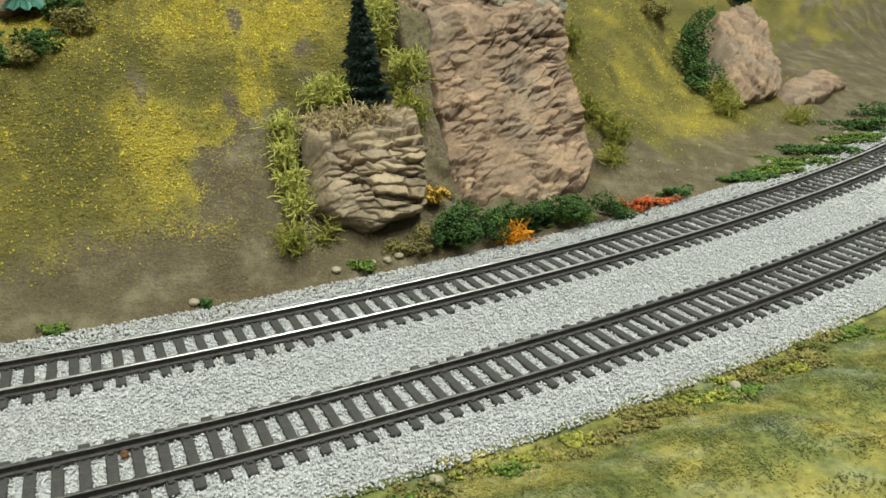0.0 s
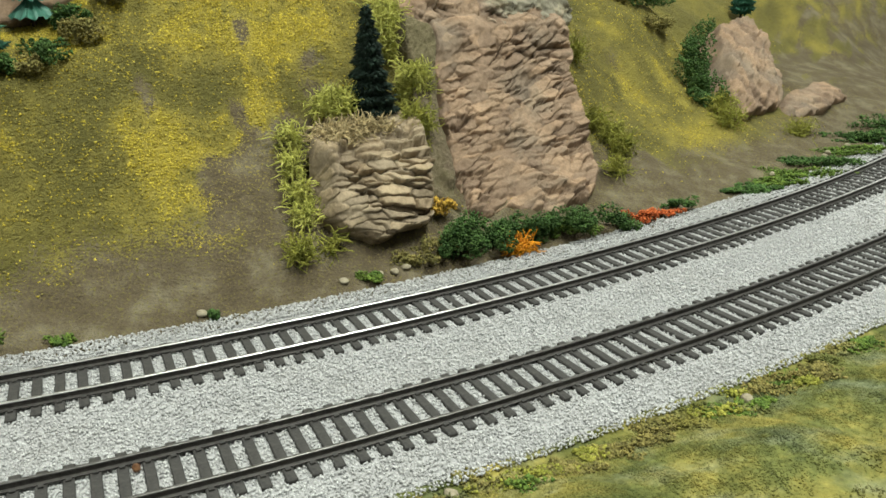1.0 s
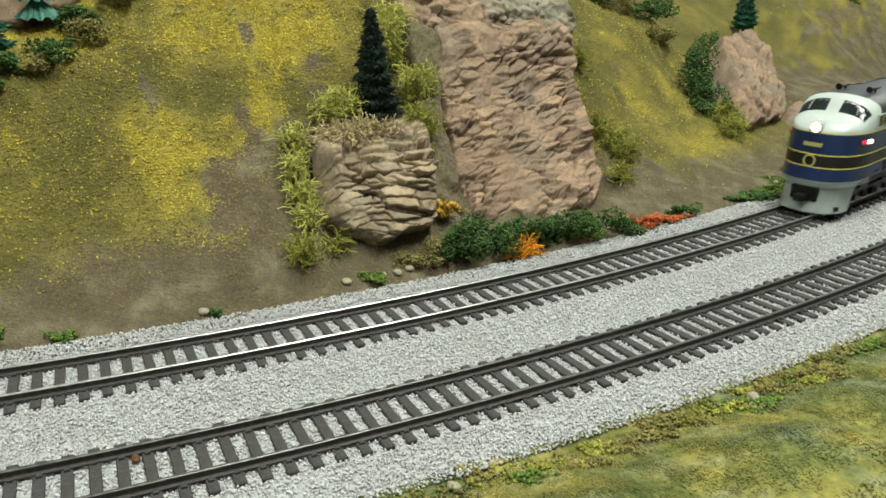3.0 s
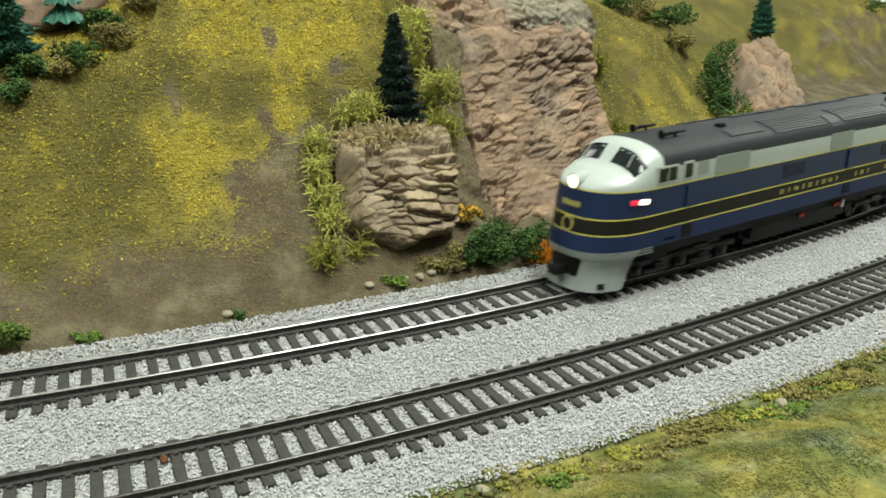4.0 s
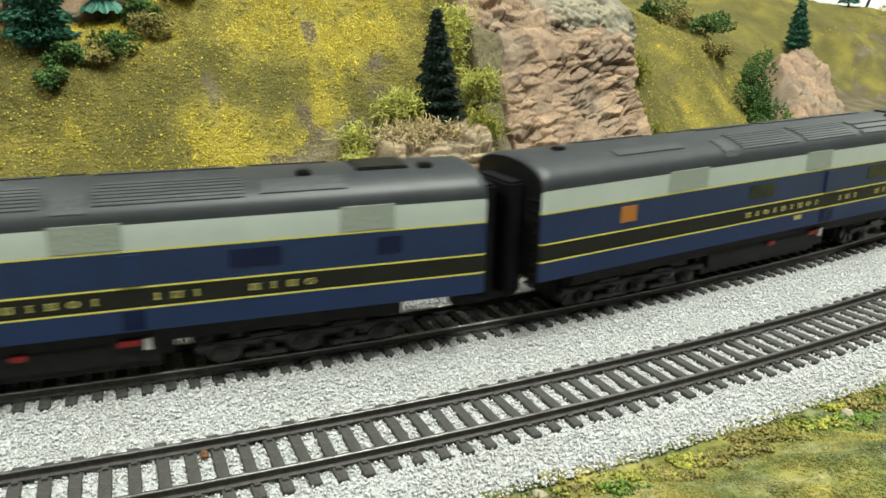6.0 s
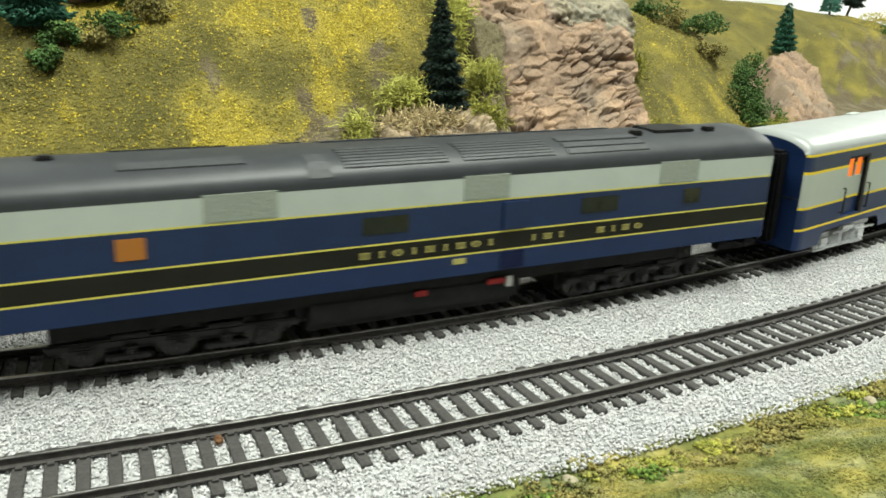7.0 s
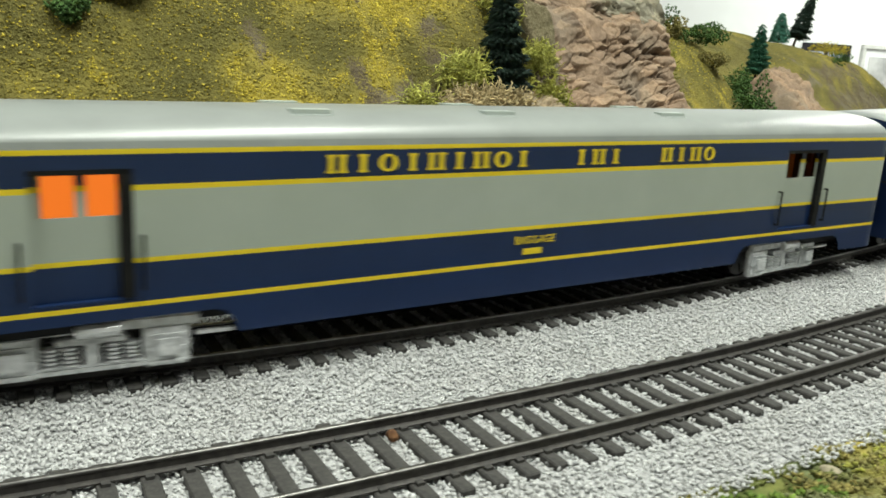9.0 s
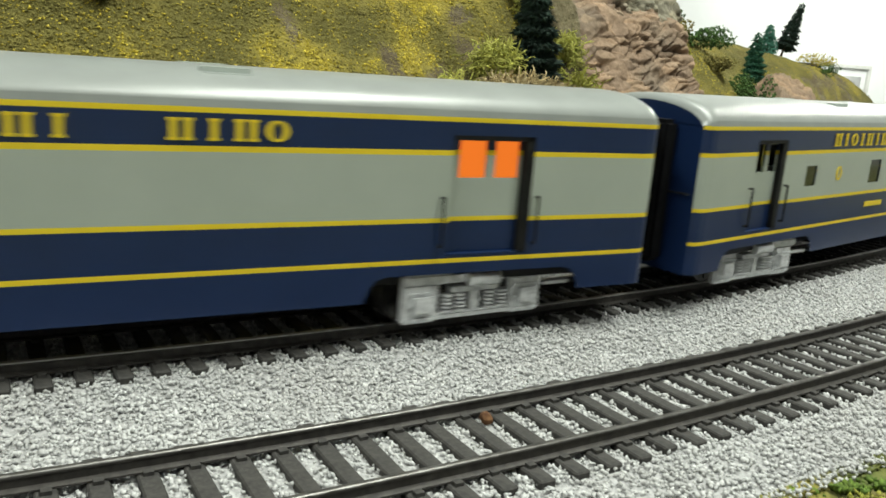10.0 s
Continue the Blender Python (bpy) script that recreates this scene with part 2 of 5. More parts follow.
def sweep(profile, radius, th0, th1, step=0.5):
    """A bmesh of a closed profile [(across, z)] swept round the curve."""
    bm = bmesh.new()
    rings = []
    n = int((th1 - th0) / step) + 1
    for i in range(n):
        a = radians(th0 + (th1 - th0) * i / (n - 1))
        rings.append([bm.verts.new((CX + (radius + u) * math.sin(a), CY - (radius + u) * math.cos(a), z)) for u, z in profile])
    k = len(profile)
    for r0, r1 in zip(rings, rings[1:]):
        for j in range(k):
            bm.faces.new((r0[j], r0[(j + 1) % k], r1[(j + 1) % k], r1[j]))
    bm.faces.new(rings[0][::-1])
    bm.faces.new(rings[-1])
    bmesh.ops.recalc_face_normals(bm, faces=bm.faces)
    return bm


RAIL_Z = 0.0
TIE_TOP = -0.0024
TIE_PITCH = 0.0060980
PROFILE = [(-0.0011, TIE_TOP), (-0.0011, TIE_TOP + 0.0003), (-0.0003, TIE_TOP + 0.0006), (-0.0003, -0.0007), (-0.00055, -0.0005), (-0.00055, -0.00032), (-0.00047, -0.00014), (-0.00030, -0.00003), (0.0, 0.0), (0.00030, -0.00003), (0.00047, -0.00014), (0.00055, -0.00032), (0.00055, -0.0005), (0.0003, -0.0007), (0.0003, TIE_TOP + 0.0006), (0.0011, TIE_TOP + 0.0003), (0.0011, TIE_TOP)]


def tie_mesh():
    bm = bmesh.new()
    bmesh.ops.create_cube(bm, size=1, matrix=Matrix.Diagonal((0.0028, 0.0288, 0.0022, 1)))
    bmesh.ops.bevel(bm, geom=[e for e in bm.edges], offset=0.00025, segments=1, affect="EDGES")
    # moulded spike plates, two by each rail
    for y in (-1, 1):
        for s in (-1, 1):
            bmesh.ops.create_cube(bm, size=1, matrix=Matrix.Translation((0, y * 0.00865 + s * 0.0015, 0.0013)) @ Matrix.Diagonal((0.0013, 0.0011, 0.0007, 1)))
    me = bpy.data.meshes.new("tie")
    bm.to_mesh(me)
    bm.free()
    me.materials.append(M_TIE)
    return me


TIE = tie_mesh()


def build_track(radius, label, th0, th1, phase, head):
    root = tagged(new("railway_track"), label, "railway track", "tracks on the curve")
    for s in (-1, 1):
        ob = part("rail", sweep(PROFILE, radius + s * 0.00865, th0, th1), [M_RAIL, head], root)
        for p in ob.data.polygons:
            if p.center.z > -0.0003 and p.normal.z > 0.2:
                p.material_index = 1
    n = int(radians(th1 - th0) * radius / TIE_PITCH)
    rng = random.Random(int(radius * 1e4))
    for i in range(n):
        a = radians(th0) + (i + phase) * TIE_PITCH / radius
        ob = new("tie", TIE)
        ob.parent = root
        r = radius + rng.uniform(-1, 1) * 0.0004
        ob.matrix_basis = Matrix.Translation((CX + r * math.sin(a), CY - r * math.cos(a), TIE_TOP - 0.0011 + rng.uniform(-1, 0) * 0.0001)) @ Matrix.Rotation(a + rng.uniform(-1, 1) * 0.012, 4, "Z")
    return root


build_track(R_IN, "dark weathered model track with plastic ties in grey ballast", 5, 88, 0.738, M_HEAD)
build_track(R_OUT, "dark model track with rust spots beside the turf", 5, 50, 0.296, M_HEAD_DULL)


def build_ballast():
    """Crushed stone: small irregular octahedra, thickest between and beside the ties."""
    rng = np.random.default_rng(3)
    N = 150000
    th = np.where(rng.random(N) < 0.8, rng.uniform(15, 34, N), rng.uniform(34, 46, N))
    d = rng.uniform(-0.0865, 0.029, N)
    size = rng.uniform(0.00025, 0.00056, N) * np.where(th > 34, 1.35, 1.0)
    u = np.minimum(np.abs(d), np.abs(d + R_OUT - R_IN))
    on_tie = u < 0.0155
    z = np.where(on_tie, -0.0032, -0.0032 - 0.0012 * np.clip((u - 0.0155) / 0.012, 0, 1))
    z = z + rng.uniform(-0.0007, 0.0001, N)
    z = np.where(d > 0.018, z + 0.0006, z)
    a = np.radians(th)
    r = R_IN - d
    c = np.stack([CX + r * np.sin(a), CY - r * np.cos(a), z], 1)
    base = np.array([(1, 0, 0), (-1, 0, 0), (0, 1, 0), (0, -1, 0), (0, 0, 1), (0, 0, -1)], float)
    tri = np.array([(0, 2, 4), (2, 1, 4), (1, 3, 4), (3, 0, 4), (2, 0, 5), (1, 2, 5), (3, 1, 5), (0, 3, 5)])
    v = base[None] * rng.uniform(0.6, 1.3, (N, 6, 1)) * size[:, None, None] + rng.uniform(-0.25, 0.25, (N, 6, 3)) * size[:, None, None]
    q = rng.normal(size=(N, 4))
    q /= np.linalg.norm(q, axis=1)[:, None]
    w, x, y, zz = q.T
    rot = np.stack([1 - 2 * (y * y + zz * zz), 2 * (x * y - w * zz), 2 * (x * zz + w * y), 2 * (x * y + w * zz), 1 - 2 * (x * x + zz * zz), 2 * (y * zz - w * x), 2 * (x * zz - w * y), 2 * (y * zz + w * x), 1 - 2 * (x * x + y * y)], 1).reshape(N, 3, 3)
    v = np.einsum("nij,nkj->nki", rot, v) + c[:, None]
    f = tri[None] + 6 * np.arange(N)[:, None, None]
    me = bpy.data.meshes.new("ballast")
    me.vertices.add(N * 6)
    me.vertices.foreach_set("co", v.astype(np.float32).ravel())
    me.loops.add(N * 24)
    me.loops.foreach_set("vertex_index", f.astype(np.int32).ravel())
    me.polygons.add(N * 8)
    me.polygons.foreach_set("loop_start", np.arange(0, N * 24, 3, dtype=np.int32))
    me.update(calc_edges=True)
    me.materials.append(M_BALLAST)
    tagged(new("ballast", me), "light grey crushed stone ballast round the tracks", "ballast", kind="stuff")


build_ballast()


def box_wall(name, lo, hi, mat, label=""):
    bm = bmesh.new()
    bmesh.ops.create_cube(bm, size=1, matrix=Matrix.Translation([(p + q) / 2 for p, q in zip(lo, hi)]) @ Matrix.Diagonal((*[q - p for p, q in zip(lo, hi)], 1)))
    return tagged(part(name, bm, mat, None), label, kind="structure")


def build_room():
    x0, x1, y0, y1, f = -4.5, 4.5, -3.5, 4.2, -1.1
    box_wall("floor", (x0, y0, f - 0.1), (x1, y1, f), speckled("floor_tile", (0.25, 0.24, 0.22), (0.35, 0.33, 0.3), 5, 0.5))
    box_wall("ceiling", (x0, y0, CEIL), (x1, y1, CEIL + 0.1), M_WALL)
    box_wall("wall_north", (x0, y1, f), (x1, y1 + 0.1, CEIL), M_WALL)
    box_wall("wall_south", (x0, y0 - 0.1, f), (x1, y0, CEIL), M_WALL)
    box_wall("wall_west", (x0 - 0.1, y0 - 0.1, f), (x0, y1 + 0.1, CEIL), M_WALL)
    box_wall("wall_east", (x1, y0 - 0.1, f), (x1 + 0.1, y1 + 0.1, CEIL), M_WALL)

    # plain bench that carries the layout
    bench = speckled("bench_paint", (0.10, 0.10, 0.10), (0.14, 0.14, 0.14), 8, 0.7)
    for nm, d, top in (("bench_front", -0.458, -0.075), ("bench_back", 0.47, 0.0)):
        vs = [tuple(spot(th, d + e, z)) for th in range(4, 112, 3) for e, z in ((0, f), (0, top), (0.018, top), (0.018, f))]
        n = len(vs) // 4
        fs = [(4 * i + k, 4 * i + (k + 1) % 4, 4 * i + 4 + (k + 1) % 4, 4 * i + 4 + k) for i in range(n - 1) for k in range(4)] + [(0, 1, 2, 3), (4 * n - 1, 4 * n - 2, 4 * n - 3, 4 * n - 4)]
        tagged(link_mesh(nm, vs, fs, bench), "plain dark bench panel under the layout", "bench", kind="structure")


build_room()


# ---- scatter of small pieces, shared by turf, bushes and trees ----
def grains(name, centres, sizes, mat, flat=1.0, seed=1, parent=None):
    """Many small irregular tetrahedra in one mesh."""
    rng = np.random.default_rng(seed)
    n = len(centres)
    base = np.array([(1, 0, -0.5), (-0.6, 0.9, -0.4), (-0.6, -0.9, -0.4), (0, 0, 1)], float)
    tri = np.array([(0, 1, 3), (1, 2, 3), (2, 0, 3), (0, 2, 1)])
    v = base[None] + rng.uniform(-0.45, 0.45, (n, 4, 3))
    q = rng.normal(size=(n, 4))
    q /= np.linalg.norm(q, axis=1)[:, None]
    w, x, y, z = q.T
    rot = np.stack([1 - 2 * (y * y + z * z), 2 * (x * y - w * z), 2 * (x * z + w * y), 2 * (x * y + w * z), 1 - 2 * (x * x + z * z), 2 * (y * z - w * x), 2 * (x * z - w * y), 2 * (y * z + w * x), 1 - 2 * (x * x + y * y)], 1).reshape(n, 3, 3)
    v = np.einsum("nij,nkj->nki", rot, v) * np.asarray(sizes)[:, None, None] * np.array((1, 1, flat)) + np.asarray(centres)[:, None]
    f = tri[None] + 4 * np.arange(n)[:, None, None]
    return raw_mesh(name, v.reshape(-1, 3), f.reshape(-1, 3), mat, parent)


def raw_mesh(name, v, tris, mat, parent=None):
    me = bpy.data.meshes.new(name)
    me.vertices.add(len(v))
    me.vertices.foreach_set("co", np.asarray(v, np.float32).ravel())
    me.loops.add(len(tris) * 3)
    me.loops.foreach_set("vertex_index", np.asarray(tris, np.int32).ravel())
    me.polygons.add(len(tris))
    me.polygons.foreach_set("loop_start", np.arange(0, len(tris) * 3, 3, dtype=np.int32))
    me.update(calc_edges=True)
    me.materials.append(mat)
    ob = new(name, me)
    ob.parent = parent
    return ob


M_TURF_Y = speckled("yellow_turf", (0.32, 0.256, 0.030), (0.48, 0.385, 0.050), 300, 0.95, island=0.3)
M_TURF_G = speckled("olive_turf", (0.122, 0.108, 0.027), (0.205, 0.175, 0.042), 300, 0.95, island=0.3)
M_LICHEN = speckled("lichen_lime", (0.31, 0.32, 0.06), (0.49, 0.48, 0.12), 200, 0.85, island=0.3)
M_LICHEN_D = speckled("lichen_olive", (0.17, 0.18, 0.025), (0.30, 0.29, 0.05), 200, 0.85, island=0.3)
M_FIR = speckled("fir_needles", (0.006, 0.016, 0.011), (0.016, 0.034, 0.022), 250, 0.8, island=0.4)
M_BUSH = speckled("bush_green", (0.030, 0.072, 0.016), (0.070, 0.130, 0.030), 250, 0.9, island=0.4)
M_BUSH_L = speckled("bush_light_green", (0.06, 0.11, 0.018), (0.13, 0.19, 0.03), 250, 0.9, island=0.4)
M_BUSH_T = speckled("bush_tan", (0.13, 0.12, 0.035), (0.24, 0.20, 0.06), 250, 0.9, island=0.4)
M_SPRUCE = speckled("spruce_green", (0.012, 0.065, 0.038), (0.032, 0.115, 0.066), 250, 0.8, island=0.4)
M_TEAL = speckled("teal_plastic", (0.03, 0.13, 0.09), (0.07, 0.22, 0.16), 300, 0.55, island=0.3)
M_BARK = speckled("bark", (0.03, 0.02, 0.013), (0.07, 0.045, 0.03), 300, 0.9, bump=0.5)
M_ORANGE = speckled("orange_lichen", (0.60, 0.22, 0.01), (0.75, 0.34, 0.02), 200, 0.85, island=0.3)
M_RED = speckled("rust_red_flock", (0.32, 0.06, 0.015), (0.50, 0.12, 0.03), 200, 0.9, island=0.3)
M_PEBBLE = speckled("pebble", (0.21, 0.18, 0.12), (0.36, 0.32, 0.23), 200, 0.85, bump=0.3)


def build_turf():
    rng = random.Random(11)
    for name, mat, n, lab, hi in (("turf", M_TURF_Y, 105000, "yellow scattered turf on the slope", True), ("turf", M_TURF_G, 95000, "olive scattered turf on the slope", False)):
        cs, ss = [], []
        while len(cs) < n:
            th = rng.uniform(13, 42) if rng.random() < 0.9 else rng.uniform(42, 66)
            d = rng.uniform(0.045, 0.19)
            z = ground_height(th, d)
            p = spot(th, d, z)
            k = 1.1 * gold_cover(th, d) - 0.48 + 0.25 * noise.noise(p * 24 + Vector((3, 1, 0))) + 0.35 * noise.noise(p * 150)
            c = turf_cover(th, d, z)
            if (k > 0.02) != hi and rng.random() < 0.85:
                n -= 0.25
                continue
            if rng.random() < (c * (1.0 if hi else 0.9) + 0.01) * (1.0 if th < 32.5 else 0.3):
                cs.append(tuple(p))
                ss.append(rng.uniform(0.00026, 0.00064) * (1.12 if hi else 0.95))
            else:
                n -= 0.12
        tagged(grains(name, cs, ss, mat, 0.8, 5 + hi), lab, "turf", kind="stuff")
    cs, ss = [], []
    for _ in range(110000):
        th, d = rng.uniform(16, 34), -0.0855 - abs(rng.gauss(0, 0.030))
        p = spot(th, d, ground_height(th, d))
        cs.append(tuple(p))
        ss.append(rng.uniform(0.0002, 0.0005))
    tagged(grains("turf", cs, ss, M_FORE, 0.8, 9), "mixed green and yellow flock beside the ballast", "turf", kind="stuff")


build_turf()


def lichen_bush(th, d, size, n, mat, label, cat="bush", lift=0.0, parent=None, seed=0):
    """A tangle of thin branching strings."""
    rng = random.Random(seed + int(th * 100))
    p0 = spot(th, d, ground_height(th, d) + lift)
    V, F = [], []
    sx, sy, sz = size
    ax = Vector((math.cos(radians(th)), math.sin(radians(th)), 0))
    ay = Vector((-ax.y, ax.x, 0))
    for _ in range(int(n * 2.2)):
        q = Vector((rng.gauss(0, 0.33) * sx, rng.gauss(0, 0.3) * sy, rng.uniform(0.0, 1.0) * sz))
        dr = Vector((rng.uniform(-1, 1), rng.uniform(-1, 1), rng.uniform(-0.6, 0.9))).normalized()
        r = rng.uniform(0.00017, 0.00031)
        ring0 = None
        for k in range(9):
            u = dr.orthogonal().normalized()
            w = dr.cross(u)
            c = p0 + ax * q.x + ay * q.y + Vector((0, 0, q.z))
            ring = []
            for a in (0, 2.1, 4.2):
                ring.append(len(V))
                V.append(tuple(c + (u * math.cos(a) + w * math.sin(a)) * r))
            if ring0:
                for j in range(3):
                    a, b, c2, d2 = ring0[j], ring0[(j + 1) % 3], ring[(j + 1) % 3], ring[j]
                    F += [(a, b, c2), (a, c2, d2)]
            ring0 = ring
            q = q + dr * rng.uniform(0.0007, 0.0013)
            dr = (dr + Vector((rng.uniform(-1, 1), rng.uniform(-1, 1), rng.uniform(-1, 1))) * 0.7).normalized()
            if k > 6:
                r *= 0.8
    return tagged(raw_mesh("lichen_bush", V, F, mat), label, cat, "lichen bushes on the slope")


def clump_points(p0, size, n, blobs, rng):
    pts = []
    cs = [(Vector((rng.gauss(0, 0.38) * size[0], rng.gauss(0, 0.36) * size[1], (0.15 + 0.6 * rng.random()) * size[2])), rng.uniform(0.18, 0.40)) for _ in range(blobs)]
    while len(pts) < n:
        c, r = rng.choice(cs)
        v = Vector((rng.gauss(0, 1), rng.gauss(0, 1), rng.gauss(0, 1))).normalized() * r * rng.uniform(0.6, 1.08)
        q = c + Vector((v.x * size[0], v.y * size[1], v.z * size[2]))
        if q.z > -0.001:
            pts.append(tuple(p0 + q))
    return pts


def foam_bush(th, d, size, n, mat, label, lift=0.0, seed=0, grain=(0.0003, 0.0008), name="bush", group="bushes by the track"):
    rng = random.Random(seed + int(th * 100) + int(d * 1e4))
    p0 = spot(th, d, ground_height(th, d) + lift)
    pts = clump_points(p0, size, n, 11, rng)
    return tagged(grains(name, pts, [rng.uniform(*grain) for _ in pts], mat, 1.0, seed), label, "bush", group)


def tapered(p, q, r0, r1, sides=7, bm=None):
    bm = bm or bmesh.new()
    ax = (Vector(q) - Vector(p)).normalized()
    u = ax.orthogonal().normalized()
    w = ax.cross(u)
    a = [bm.verts.new(Vector(p) + (u * math.cos(k * 6.2832 / sides) + w * math.sin(k * 6.2832 / sides)) * r0) for k in range(sides)]
    b = [bm.verts.new(Vector(q) + (u * math.cos(k * 6.2832 / sides) + w * math.sin(k * 6.2832 / sides)) * r1) for k in range(sides)]
    for k in range(sides):
        bm.faces.new((a[k], a[(k + 1) % sides], b[(k + 1) % sides], b[k]))
    bm.faces.new(a[::-1])
    bm.faces.new(b)
    return bm


def conifer(base, height, radius, mat, label, seed=0, n=2600, tilt=(0, 0), lean=0.35, bare=0.07, blade=0.0024):
    """A trunk and rings of short drooping twigs."""
    rng = random.Random(seed)
    root = tagged(new("conifer"), label, "tree", "conifers on the layout")
    root.matrix_basis = Matrix.Translation(base) @ Matrix.Rotation(radians(tilt[0]), 4, "Y") @ Matrix.Rotation(radians(tilt[1]), 4, "X")
    part("trunk", tapered((0, 0, -0.003), (0, 0, height * 0.97), radius * 0.11, radius * 0.02), M_BARK, root)
    V, F = [], []
    for _ in range(n):
        h = bare + (1 - bare) * (1 - math.sqrt(rng.random()))
        a = rng.uniform(0, 6.2832)
        edge = radius * (1 - h) ** 0.85 * (0.82 + 0.18 * math.sin(h * 60)) * (0.9 + 0.16 * math.sin(3 * a + h * 9))
        if h < bare + 0.08:
            edge *= 0.75 + 3 * (h - bare)
        r = edge * rng.uniform(0.45, 1.05) + radius * 0.04
        c = Vector((r * math.cos(a), r * math.sin(a), h * height))
        out = Vector((math.cos(a), math.sin(a), -lean + rng.uniform(-0.5, 0.6))).normalized()
        side = out.cross(Vector((0, 0, 1))).normalized()
        L = blade * rng.uniform(0.6, 1.2)
        w = side * blade * 0.28 + Vector((0, 0, rng.uniform(-1, 1) * blade * 0.2))
        k = len(V)
        V += [tuple(c - w), tuple(c + w), tuple(c + out * L), tuple(c + Vector((0, 0, 0.35 * blade)))]
        F += [(k, k + 1, k + 2), (k, k + 2, k + 3), (k + 1, k + 3, k + 2)]
    raw_mesh("crown", V, F, mat, root)
    return root


def tiered_tree(base, height, radius, label):
    """A moulded tree of three fringed skirts on a post."""
    root = tagged(new("tiered_tree"), label, "tree", "conifers on the layout")
    root.matrix_basis = Matrix.Translation(base)
    part("trunk", tapered((0, 0, -0.002), (0, 0, height * 0.9), radius * 0.12, radius * 0.05), M_BARK, root)
    for t in range(4):
        bm = bmesh.new()
        z0, z1, r = height * (0.10 + 0.23 * t), height * (0.38 + 0.21 * t), radius * (1 - 0.22 * t)
        n = 40
        rings = []
        for k, (zz, rr) in enumerate(((z1, 0.06 * radius), (z0 * 0.5 + z1 * 0.5, r * 0.45), (z0, r), (z0 + 0.0006, r * 0.9))):
            rings.append([bm.verts.new((rr * (1 + (0.08 if j % 2 else -0.08) * (k > 0)) * math.cos(j * 6.2832 / n), rr * (1 + (0.08 if j % 2 else -0.08) * (k > 0)) * math.sin(j * 6.2832 / n), zz - (0.0012 if j % 4 < 2 and k > 1 else 0))) for j in range(n)])
        for a, b in zip(rings, rings[1:]):
            for j in range(n):
                bm.faces.new((a[j], b[j], b[(j + 1) % n], a[(j + 1) % n]))
        part("tier", bm, M_TEAL, root)
    return root


def broad_tree(base, height, label, seed=0):
    rng = random.Random(seed)
    root = tagged(new("broadleaf_tree"), label, "tree")
    root.matrix_basis = Matrix.Translation(base)
    bm = tapered((0, 0, -0.002), (0.001, 0, height * 0.45), 0.0014, 0.001)
    tips = []
    for k in range(5):
        a = k * 1.3
        q = (0.008 * math.cos(a), 0.008 * math.sin(a), height * (0.62 + 0.08 * rng.random()))
        tapered((0.001, 0, height * 0.42), q, 0.0008, 0.0004, 6, bm)
        tips.append(Vector(q))
    part("trunk", bm, M_BARK, root)
    pts = []
    for q in tips:
        for _ in range(380):
            pts.append(tuple(q + Vector((rng.gauss(0, 0.0035), rng.gauss(0, 0.0035), rng.gauss(0.003, 0.003)))))
    grains("crown", pts, [rng.uniform(0.0004, 0.0009) for _ in pts], M_BUSH_L, 1.0, seed, root)
    return root


# ---- rocks: plaster castings set into the slope ----
def rock_mat(name, c1, c2, stain, sscale=30):
    m, nt, b = node_mat(name, 0.88, 0, 0.2)
    n1 = noise_node(nt, 70, 6, 0.65)
    n2 = noise_node(nt, sscale, 4, 0.6)
    n3 = noise_node(nt, 900, 3, 0.6)
    col = ramp_node(nt, n1.outputs[0], [(0.3, c1), (0.7, c2)]).outputs[0]
    f = ramp_node(nt, n2.outputs[0], [(0.5, (0, 0, 0)), (0.66, (0.75, 0.75, 0.75))])
    col = mix_node(nt, f.outputs[0], col, stain)
    g = ramp_node(nt, n3.outputs[0], [(0.3, (0.8, 0.8, 0.8)), (0.7, (1.15, 1.15, 1.15))])
    col = mix_node(nt, 1.0, col, g.outputs[0], "MULTIPLY")
    at = nt.nodes.new("ShaderNodeAttribute")
    at.attribute_name = "tone"
    tn = ramp_node(nt, at.outputs["Fac"], [(0.0, (0.78, 0.77, 0.77)), (0.5, (0.99, 0.98, 0.96)), (1.0, (1.26, 1.21, 1.12))])
    col = mix_node(nt, 1.0, col, tn.outputs[0], "MULTIPLY")
    nt.links.new(col, b.inputs["Base Color"])
    bump_node(nt, b, n3.outputs[0], 0.6, 0.0005)
    return m


